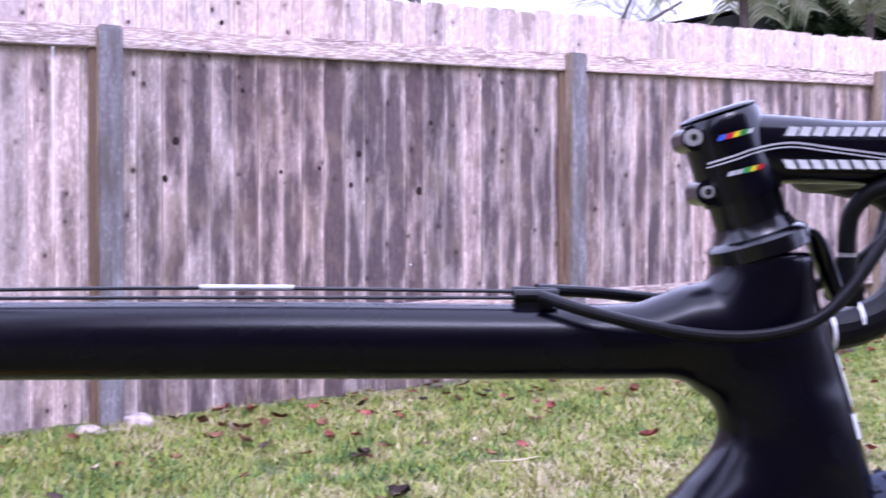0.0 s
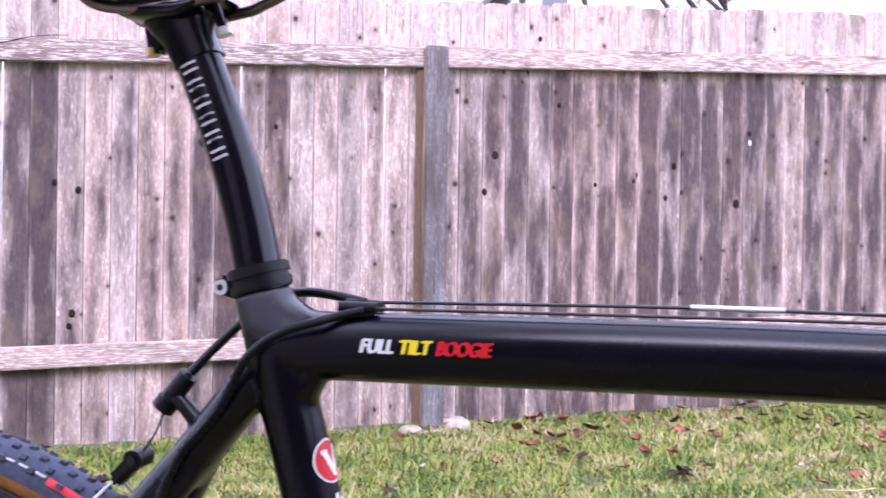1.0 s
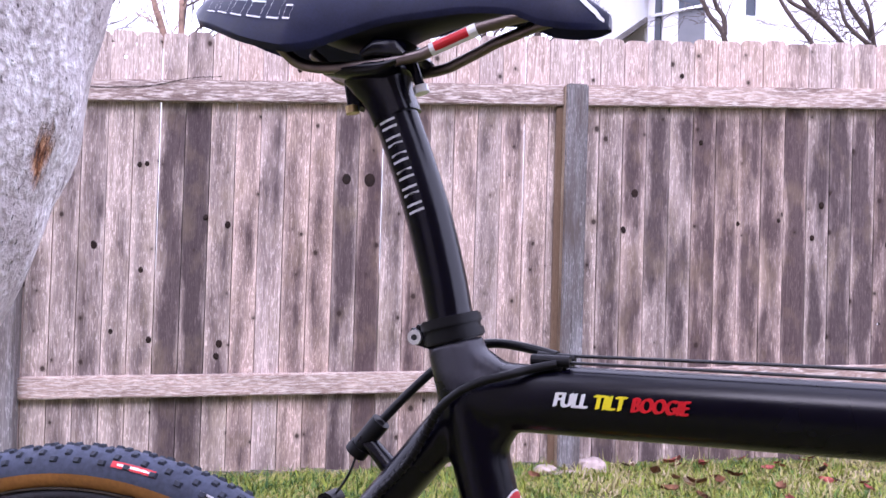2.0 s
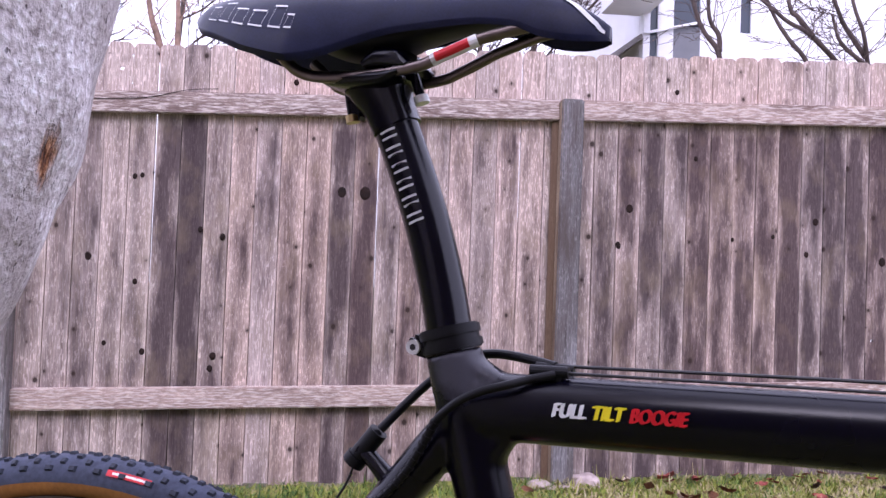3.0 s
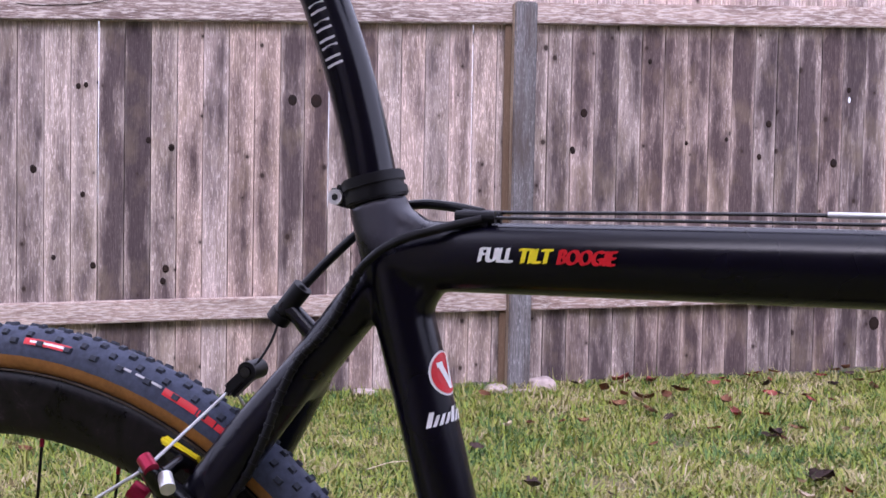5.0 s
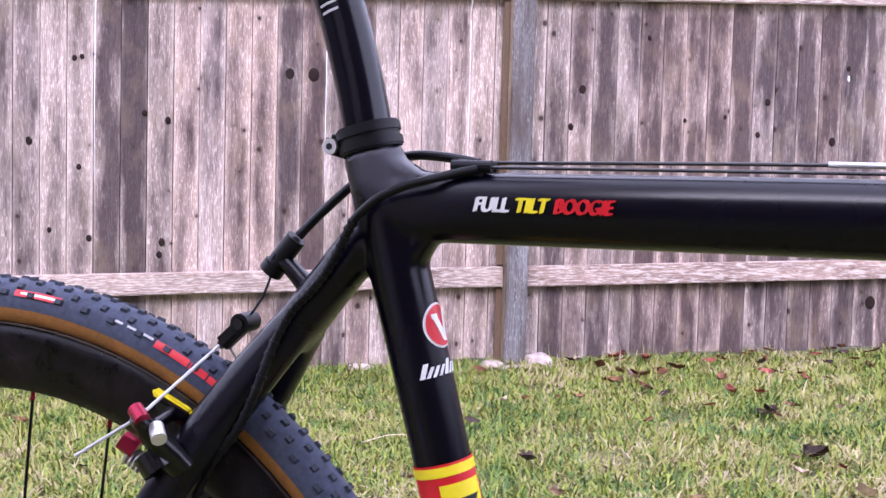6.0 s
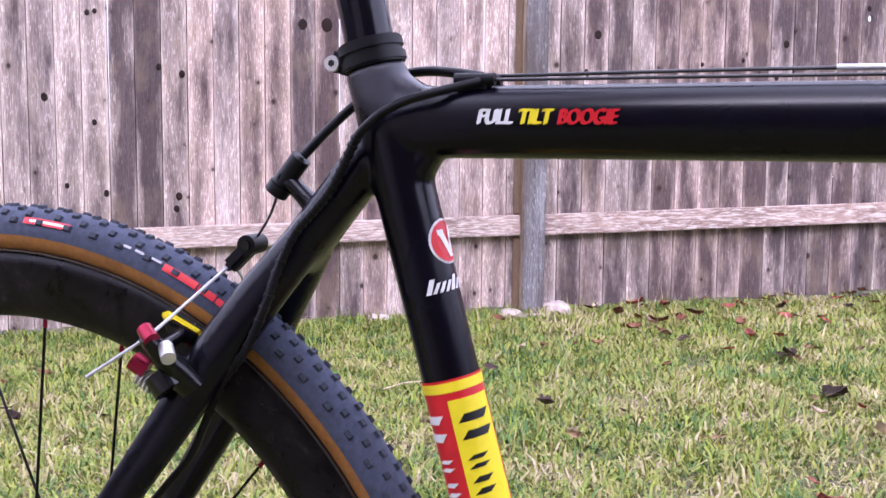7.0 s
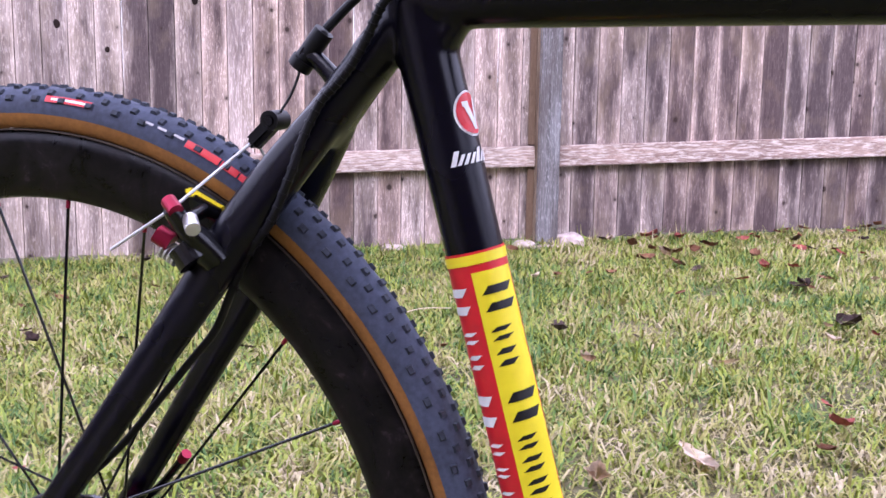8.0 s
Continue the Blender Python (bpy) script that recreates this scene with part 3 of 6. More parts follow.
def unseen_wall(name, size, at):
    """Plain walls round the yard, out of sight, added to shape light and reflections."""
    return tagged(part(name, box_bm(size, at), wall_render), "unseen plain brown wall added to darken reflections", "wall", kind="structure")


# tall behind the camera to darken reflections, low to the right for open sky
unseen_wall("unseen_wall_south", (16, 0.25, 5.0), (-6.5, -7.4, 2.3))
unseen_wall("unseen_wall_south_low", (8.3, 0.25, 1.7), (5.65, -7.4, 0.65))
unseen_wall("unseen_wall_west", (0.2, 7.1, 1.9), (-7.2, -3.7, 0.75))
unseen_wall("unseen_wall_east", (0.2, 7.1, 2.2), (9.8, -3.7, 1.0))


# ---- bicycle: x forward from the rear axle, y to its left, z up from the ground ----
WHEEL_R = 0.347
BIKE = Matrix(((0.89107, 0.45384, -0.00429, -1.0979), (-0.45386, 0.89103, -0.00842, -3.4871), (0.0, 0.00945, 0.99996, -0.0266), (0, 0, 0, 1)))
bike = tagged(new("bicycle"), "matt black carbon cyclocross bicycle standing on the lawn", "bicycle")
bike.matrix_world = BIKE


def st_axis(z):
    """The seat tube's axis at a height."""
    return Vector((0.2915 + 0.2667 * (0.7125 - z), 0, z))


ST_DIR = (st_axis(0.3) - st_axis(0.8)).normalized()
ST_FWD = Vector((-ST_DIR.z, 0, ST_DIR.x)).normalized()
ST_R = 0.0178


def stack(bm, rows, seg=32, power=2.15):
    """Level rings piled up: (z, rear x, front x, half width)."""
    rings = []
    for z, xa, xb, hy in rows:
        ring = []
        for k in range(seg):
            a = 2 * math.pi * k / seg
            ca, sa = math.cos(a), math.sin(a)
            e = 2.0 / power
            ring.append(bm.verts.new(((xa + xb) / 2 + (xb - xa) / 2 * math.copysign(abs(ca) ** e, ca), hy * math.copysign(abs(sa) ** e, sa), z)))
        rings.append(ring)
    for a, b in zip(rings, rings[1:]):
        for k in range(seg):
            bm.faces.new((a[k], a[(k + 1) % seg], b[(k + 1) % seg], b[k]))
    bm.faces.new(rings[0][::-1])
    bm.faces.new(rings[-1])


# the moulded head: rear and front edge at each height
HEAD = [(0.800, 0.8118, 0.8655, 0.0265), (0.788, 0.8112, 0.8665, 0.0262), (0.772, 0.803, 0.8697, 0.0255), (0.757, 0.792, 0.8757, 0.0255), (0.742, 0.789, 0.8805, 0.026),
        (0.7305, 0.793, 0.8840, 0.026), (0.7215, 0.8080, 0.8866, 0.0262), (0.7107, 0.8148, 0.8897, 0.0265), (0.7019, 0.8164, 0.8922, 0.027), (0.6922, 0.8138, 0.895, 0.0275),
        (0.6813, 0.8060, 0.8982, 0.028), (0.6717, 0.7962, 0.901, 0.0285), (0.662, 0.790, 0.9035, 0.029), (0.648, 0.805, 0.906, 0.029)]


def build_frame():
    bm = bmesh.new()
    # top tube, rising into the head
    sweep(bm, smooth_path([(0.285, 0, 0.7505, 0.0215, 0.018), (0.36, 0, 0.7508, 0.0212, 0.0188), (0.55, 0, 0.7515, 0.0212, 0.0195), (0.70, 0, 0.7507, 0.0207, 0.0205), (0.765, 0, 0.7508, 0.0207, 0.0215), (0.785, 0, 0.753, 0.0232, 0.0225), (0.80, 0, 0.7545, 0.0277, 0.0235), (0.817, 0, 0.752, 0.034, 0.0245), (0.845, 0, 0.748, 0.040, 0.0255)], 6), 36, 2.1)
    # seat tube and its upper lug
    a, b, c, d = st_axis(0.783), st_axis(0.74), st_axis(0.60), st_axis(0.285)
    sweep(bm, [(*a, 0.0185, 0.0185), (*b, 0.0188, 0.0188), (*st_axis(0.69), 0.0185, 0.0185), (*c, ST_R, ST_R), (*st_axis(0.45), ST_R, ST_R), (*d, 0.0195, 0.0195)], 28)
    stack(bm, HEAD)
    # down tube
    sweep(bm, smooth_path([(0.415, 0, 0.285, 0.030, 0.031), (0.62, 0, 0.472, 0.029, 0.029), (0.785, 0, 0.620, 0.0292, 0.029), (0.842, 0, 0.672, 0.0295, 0.028), (0.868, 0, 0.694, 0.030, 0.027)], 6), 28, 2.3)
    # small fillets round the seat cluster
    sweep(bm, smooth_path([(0.287, 0, 0.779, 0.004, 0.012), (0.295, 0, 0.7715, 0.006, 0.014), (0.306, 0, 0.766, 0.006, 0.015), (0.328, 0, 0.7632, 0.005, 0.015)], 5), 20)
    sweep(bm, smooth_path([(0.299, 0, 0.712, 0.006, 0.013), (0.304, 0, 0.7255, 0.0085, 0.014), (0.311, 0, 0.734, 0.007, 0.012)], 5), 20)
    # bottom bracket shell
    rod(bm, (0.412, -0.036, 0.275), (0.412, 0.036, 0.275), 0.026, 28)
    # wishbone: a single upper arm, then two stays round the wheel
    sweep(bm, smooth_path([(0.286, 0, 0.750, 0.0125, 0.014), (0.2625, 0, 0.7205, 0.0145, 0.016), (0.246, 0, 0.700, 0.0142, 0.018), (0.230, 0, 0.680, 0.0142, 0.021), (0.217, 0, 0.664, 0.014, 0.026)], 5), 24, 2.4)
    for s in (-1, 1):
        sweep(bm, smooth_path([(0.226, 0.010 * s, 0.674, 0.0135, 0.012), (0.2005, 0.022 * s, 0.639, 0.0155, 0.0118), (0.176, 0.033 * s, 0.603, 0.0155, 0.0118), (0.150, 0.041 * s, 0.562, 0.0142, 0.0105), (0.105, 0.05 * s, 0.497, 0.0122, 0.009), (0.05, 0.06 * s, 0.418, 0.0108, 0.008), (0.008, 0.066 * s, 0.358, 0.0105, 0.0065)], 6), 18, 2.3)
        sweep(bm, smooth_path([(0.40, 0.024 * s, 0.282, 0.018, 0.012), (0.30, 0.034 * s, 0.293, 0.016, 0.0095), (0.15, 0.052 * s, 0.318, 0.0125, 0.009), (0.01, 0.066 * s, 0.345, 0.012, 0.0065)], 6), 18, 2.3)
        sweep(bm, [(-0.012, 0.066 * s, 0.340, 0.014, 0.005), (0.004, 0.066 * s, 0.348, 0.016, 0.005), (0.02, 0.066 * s, 0.366, 0.012, 0.005)], 12)
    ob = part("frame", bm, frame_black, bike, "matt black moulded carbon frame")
    rm = ob.modifiers.new("merge", "REMESH")
    rm.mode, rm.voxel_size = "VOXEL", 0.0022
    rm.use_smooth_shade = True
    sm = ob.modifiers.new("soften", "SMOOTH")
    sm.factor, sm.iterations = 0.5, 12
    return ob


frame_ob = build_frame()


def st_patch(arc0, arc1, s0, s1, lift, shear=0.0, taper=0.0, na=8, ns=6, z_top=0.594):
    """A printed patch on the seat tube: arcs in degrees from the tube's right side towards its front, s in metres down from z_top."""
    bm = bmesh.new()
    o = st_axis(z_top)
    r = ST_R + lift
    g = []
    for i in range(ns + 1):
        row = []
        for j in range(na + 1):
            f, h = j / na, i / ns
            s = s0 + (s1 - s0) * h
            a = radians(arc0 + (arc1 - arc0) * f + shear * (h - 0.5) - taper * (h - 0.5) * (f - 0.5))
            row.append(bm.verts.new(o + ST_DIR * s + (Vector((0, -1, 0)) * math.cos(a) + ST_FWD * math.sin(a)) * r))
        g.append(row)
    for i in range(ns):
        for j in range(na):
            bm.faces.new((g[i][j], g[i][j + 1], g[i + 1][j + 1], g[i + 1][j]))
    return bm


def st_disc(arc, s, rad, lift, squash=1.0):
    bm = bmesh.new()
    o, r = st_axis(0.60), ST_R + lift

    def at(k, j):
        t = 2 * math.pi * j / 28
        a = radians(arc) + rad * k * math.cos(t) * squash / r
        return o + ST_DIR * (s + rad * k * math.sin(t)) + (Vector((0, -1, 0)) * math.cos(a) + ST_FWD * math.sin(a)) * r
    mid = bm.verts.new(at(0, 0))
    prev = None
    for k in (0.33, 0.66, 1.0):
        ring = [bm.verts.new(at(k, j)) for j in range(28)]
        for j in range(28):
            if prev:
                bm.faces.new((prev[j], ring[j], ring[(j + 1) % 28], prev[(j + 1) % 28]))
            else:
                bm.faces.new((mid, ring[j], ring[(j + 1) % 28]))
        prev = ring
    return bm


def seat_tube_print():
    """Bands, panels and plain marks in place of the maker's lettering."""
    red = part("decal_panel", st_patch(-178, 178, -0.006, 0.31, 0.0004, na=64, ns=10), red_paint, frame_ob, "red printed panel round the seat tube")
    part("decal_band", st_patch(-178, 178, -0.0045, 0.0015, 0.0009, na=64, ns=2), yellow_paint, frame_ob, "yellow printed band")
    for arc0, arc1 in ((4, 92), (182, 268)):
        part("decal_panel", st_patch(arc0, arc1, 0.0062, 0.31, 0.0008, na=20, ns=10), yellow_paint, frame_ob, "yellow printed panel")
    # plain slanted strokes, one group for each letter of the word
    strokes = [(0.015, 0.034, 1.0), (0.040, 0.050, 0.55), (0.053, 0.066, 0.55), (0.080, 0.102, 1.0), (0.107, 0.117, 0.55), (0.120, 0.131, 0.6), (0.134, 0.145, 0.6), (0.148, 0.158, 0.55), (0.161, 0.180, 0.95)]
    for s0, s1, tall in strokes:
        w = (s1 - s0)
        for base in (0, 180):
            lo = 22 + base
            hi = lo + 52 * tall
            if base:
                lo, hi = 182 + 86 - 20 - 48 * tall, 182 + 86 - 20
            for f0, f1 in ((0.02, 0.28), (0.56, 0.82)):
                part("print_mark", st_patch(lo, hi, s0 + w * f0, s0 + w * f1, 0.0012, -14, 0, 6, 4), black_print, frame_ob)
    for s0, s1, tall in [(0.014, 0.034, 1.0), (0.041, 0.05, 0.6), (0.055, 0.066, 0.6), (0.080, 0.104, 1.0), (0.110, 0.119, 0.6), (0.125, 0.133, 0.6), (0.140, 0.149, 0.6)]:
        w = s1 - s0
        for f0, f1 in ((0.02, 0.28), (0.56, 0.82)):
            part("print_mark", st_patch(-18 - 46 * tall, -18, s0 + w * f0, s0 + w * f1, 0.0009, -14, 0, 6, 4), white_paint, frame_ob)
    # round badge on the front flank, with a plain mark, and a short row of plain strokes under it
    part("decal_badge", st_disc(82, -0.079, 0.0137, 0.0008), white_paint, frame_ob, "white rim of a round badge")
    part("decal_badge", st_disc(82, -0.079, 0.0124, 0.0012), red_paint, frame_ob, "round red badge")
    part("print_mark", st_patch(60, 76, -0.0925, -0.0895, 0.0016, 0, 0, 4, 2), white_paint, frame_ob)
    part("print_mark", st_patch(70, 84, -0.0925, -0.0755, 0.0016, 22, 0, 3, 4), white_paint, frame_ob)
    part("print_mark", st_patch(88, 98, -0.094, -0.0765, 0.0016, -14, 0, 3, 4), white_paint, frame_ob)
    for k in range(7):
        a = 19 + 12.5 * k
        tall = 0.0026 if k in (0, 4) else 0.0
        part("print_mark", st_patch(a, a + (10 if tall else 7.5), -0.0625 - tall, -0.0565, 0.001, -12, 0, 3, 2), white_paint, frame_ob)


seat_tube_print()


def lettering(body, size, material, m, shear=0.2, name="lettering", sx=1.0, fat=0.0):
    cu = bpy.data.curves.new(name, "FONT")
    cu.body, cu.size, cu.shear, cu.extrude = body, size, shear, 0.0002
    tmp = new(name, cu)
    bpy.context.view_layer.update()
    me = bpy.data.meshes.new_from_object(tmp.evaluated_get(bpy.context.evaluated_depsgraph_get()))
    bpy.data.objects.remove(tmp)
    # a heavier face: three prints, each a hair aside and above the last
    bm = bmesh.new()
    for k in (0, 1, 2):
        n0 = len(bm.verts)
        bm.from_mesh(me)
        bm.verts.ensure_lookup_table()
        bmesh.ops.translate(bm, verts=bm.verts[n0:], vec=(fat * (k - 1), fat * 0.3 * (k - 1), 0.00006 * k))
    bm.to_mesh(me)
    bm.free()
    me.materials.clear()
    me.materials.append(material)
    ob = new(name, me)
    ob.parent = frame_ob
    ob.matrix_basis = m @ Matrix.Diagonal((sx, 1, 1, 1))
    return ob


def tube_side(x, z, y=-0.0197):
    """Upright on the right side of the top tube."""
    return Matrix.Translation((x, y, z)) @ pose(0, 0, 0, 90, 0, 0)


for words, x, mat, sx in (("FULL", 0.3427, white_paint, 0.80), ("TILT", 0.3664, yellow_paint, 0.82), ("BOOGIE", 0.3889, red_paint, 0.745)):
    lettering(words, 0.0118, mat, tube_side(x, 0.7497), 0.26, sx=sx, fat=0.001)

# sheath stops and wires along the top tube
for x0, z in ((0.3365, 0.7715), (0.713, 0.7725)):
    stop = part("cable_stop", box_bm((0.021, 0.016, 0.012), (x0, -0.001, z - 0.0035), 0.002), rubber_black, bike, "black cable stop on the top tube")
    for y in (-0.007, 0.006):
        part("barrel", rod_bm((x0 - 0.011, y, z + 0.0035 + 0.001 * (y > 0)), (x0 + 0.013, y, z + 0.0035), 0.0036), rubber_black, stop)
part("brake_wire", tube_bm([(0.345, 0.007, 0.7775), (0.53, 0.007, 0.7795), (0.71, 0.007, 0.7775)], 0.0011, 8), cable_wire, bike)
part("shift_wire", tube_bm([(0.345, -0.007, 0.7745), (0.53, -0.007, 0.7752), (0.71, -0.007, 0.775)], 0.0010, 8), cable_wire, bike)
part("wire_sleeve", rod_bm((0.531, 0.007, 0.7797), (0.582, 0.007, 0.7795), 0.0017), pale_wire, bike, "pale plastic sleeve on the brake wire")

# black sheathing at the front: loops past the head tube
for pts in ([(0.716, -0.012, 0.776), (0.744, -0.028, 0.768), (0.785, -0.033, 0.759), (0.821, -0.036, 0.757), (0.853, -0.036, 0.764), (0.874, -0.034, 0.781), (0.895, -0.03, 0.808), (0.925, -0.02, 0.835)],
            [(0.716, 0.008, 0.7785), (0.75, 0.022, 0.776), (0.80, 0.034, 0.771), (0.86, 0.036, 0.772), (0.90, 0.03, 0.79), (0.93, 0.02, 0.82)]):
    part("cable_housing", tube_bm(pts, 0.0034, 12), rubber_black, bike)

# rear brake sheath past the far side of the post, and the shift sheath down the near stay
part("cable_housing", tube_bm([(0.338, 0.006, 0.777), (0.315, 0.014, 0.7805), (0.292, 0.022, 0.7815), (0.272, 0.025, 0.777), (0.252, 0.02, 0.763), (0.236, 0.008, 0.745), (0.2235, 0.0, 0.7295)], 0.0031, 12), rubber_black, bike)
near = [(0.342, -0.010, 0.7735), (0.327, -0.015, 0.7700), (0.3155, -0.0225, 0.7665), (0.3005, -0.0245, 0.7620), (0.288, -0.0250, 0.7562), (0.279, -0.0250, 0.7495), (0.2712, -0.0242, 0.7415), (0.2622, -0.0225, 0.7258), (0.2525, -0.0225, 0.7097), (0.2425, -0.0235, 0.6975), (0.2315, -0.0255, 0.6850), (0.2215, -0.029, 0.6632), (0.2145, -0.0335, 0.6398), (0.2020, -0.035, 0.6128), (0.1835, -0.0335, 0.5900), (0.170, -0.031, 0.5640), (0.158, -0.030, 0.5404), (0.140, -0.032, 0.5185), (0.1165, -0.035, 0.4901), (0.0885, -0.037, 0.4574), (0.056, -0.041, 0.4281), (0.023, -0.052, 0.4118), (0.0, -0.07, 0.40)]
part("cable_housing", tube_bm(near, 0.0027, 12), rubber_black, bike, "black ribbed shift cable housing")
ribs = bmesh.new()
q = smooth_path(near, 10)
for k in range(60, 150, 3):
    a, b = Vector(q[k]), Vector(q[k + 1])
    rod(ribs, a, a + (b - a).normalized() * 0.0018, 0.0034, 10)
part("housing_rib", ribs, rubber_black, bike, "rows of small ribs on the housing")

# ---- seat post and saddle ----
PX = [(0.2745, 0, 0.775), (0.269, 0, 0.797), (0.2625, 0, 0.826), (0.252, 0, 0.863), (0.2385, 0, 0.900), (0.2235, 0, 0.936), (0.219, 0, 0.946)]
seatpost = part("seatpost", tube_bm([(*p, 0) for p in PX], 0.0149, 32, 8), post_black, bike, "glossy black bent-back seatpost", 60)


def post_marks():
    """Plain blocks down the post's side in place of the maker's letters."""
    top, bot = Vector((0.2222, 0, 0.9365)), Vector((0.2512, 0, 0.862))
    d = (bot - top).normalized()
    f = Vector((-d.z, 0, d.x))
    for k in range(7):
        c = top.lerp(bot, (k + 0.5) / 7)
        ang = radians(-12)
        nrm = Vector((0, -1, 0)) * math.cos(ang) + f * math.sin(ang)
        tang = Vector((0, -1, 0)) * -math.sin(ang) + f * math.cos(ang)
        # axis of the post at this height
        zs = [p[2] for p in PX]
        ax = Vector((float(np.interp(c.z, zs, [p[0] for p in PX])), 0, c.z))
        for dx, ds, w, h in ((0.0016, -0.0028, 0.0112, 0.0015), (0.0016, 0.0018, 0.0112, 0.0015)):
            bm = bmesh.new()
            vs = []
            for a, b in ((-1, -1), (0, -1), (1, -1), (1, 1), (0, 1), (-1, 1)):
                tt = dx + a * w / 2
                p = ax + d * (ds + b * h / 2) + (Vector((0, -1, 0)) * math.cos(ang + tt / 0.0149) + f * math.sin(ang + tt / 0.0149)) * 0.0152
                vs.append(bm.verts.new(p))
            bm.faces.new(vs)
            part("print_mark", bm, silver_print, seatpost)


post_marks()

collar = bmesh.new()
ca, cb = st_axis(0.7985), st_axis(0.7832)
rod(collar, ca, ca.lerp(cb, 0.47), 0.0198, 40)
rod(collar, ca.lerp(cb, 0.3), ca.lerp(cb, 0.7), 0.0184, 40)
rod(collar, ca.lerp(cb, 0.56), cb, 0.0198, 40)
bmesh.ops.bevel(collar, geom=[e for e in collar.edges if len(e.link_faces) == 2 and e.calc_face_angle(0) > 1], offset=0.0012, segments=2, affect="EDGES")
clamp = part("seat_clamp", collar, rubber_black, bike, "black two-ring seatpost clamp", 40)
part("ear", box_bm((0.017, 0.020, 0.0125), (0, 0, 0), 0.003), rubber_black, clamp, "", 40).matrix_basis = pose(0.2525, 0.0, 0.7855, 0, 15, 0)
bolt = part("bolt", rod_bm((0.2495, -0.0095, 0.7852), (0.2495, -0.0125, 0.7852), 0.0047, 24), steel, clamp, "small steel socket bolt", 40)
part("socket", rod_bm((0.2495, -0.0121, 0.7852), (0.2495, -0.0128, 0.7852), 0.0022, 6), black_print, bolt)

head = bmesh.new()
sweep(head, smooth_path([(0.2285, 0, 0.926, 0.0153, 0.0153), (0.222, 0, 0.940, 0.0165, 0.016), (0.2175, 0, 0.949, 0.020, 0.017), (0.2155, 0, 0.955, 0.024, 0.018)], 5), 24, 3)
add_box(head, (0.014, 0.014, 0.013), pose(0.2005, 0, 0.939, 0, 20, 0), 0.003)
sweep(head, [(0.184, 0, 0.9565, 0.004, 0.027), (0.20, 0, 0.9555, 0.0062, 0.028), (0.225, 0, 0.9555, 0.006, 0.028), (0.238, 0, 0.959, 0.0035, 0.027)], 16, 3)
post_head = part("post_head", head, post_black, bike, "black two-bolt saddle clamp", 50)
upper = bmesh.new()
sweep(upper, [(0.213, 0, 0.964, 0.004, 0.027), (0.222, 0, 0.969, 0.0085, 0.028), (0.236, 0, 0.967, 0.008, 0.028), (0.243, 0, 0.963, 0.003, 0.027)], 16, 3)
part("clamp_cap", upper, post_black, post_head, "", 50)
for a, b, r in (((0.2405, -0.004, 0.96), (0.2455, -0.004, 0.946), 0.0032), ((0.192, -0.003, 0.958), (0.1965, -0.003, 0.935), 0.003)):
    b1 = part("bolt", rod_bm(a, b, r), post_black, post_head)
    e = Vector(b) + (Vector(b) - Vector(a)).normalized() * 0.005
    part("nut", rod_bm(b, e, r * 1.55, 18), brass if a[0] < 0.2 else steel, b1, "knurled adjuster nut", 40)


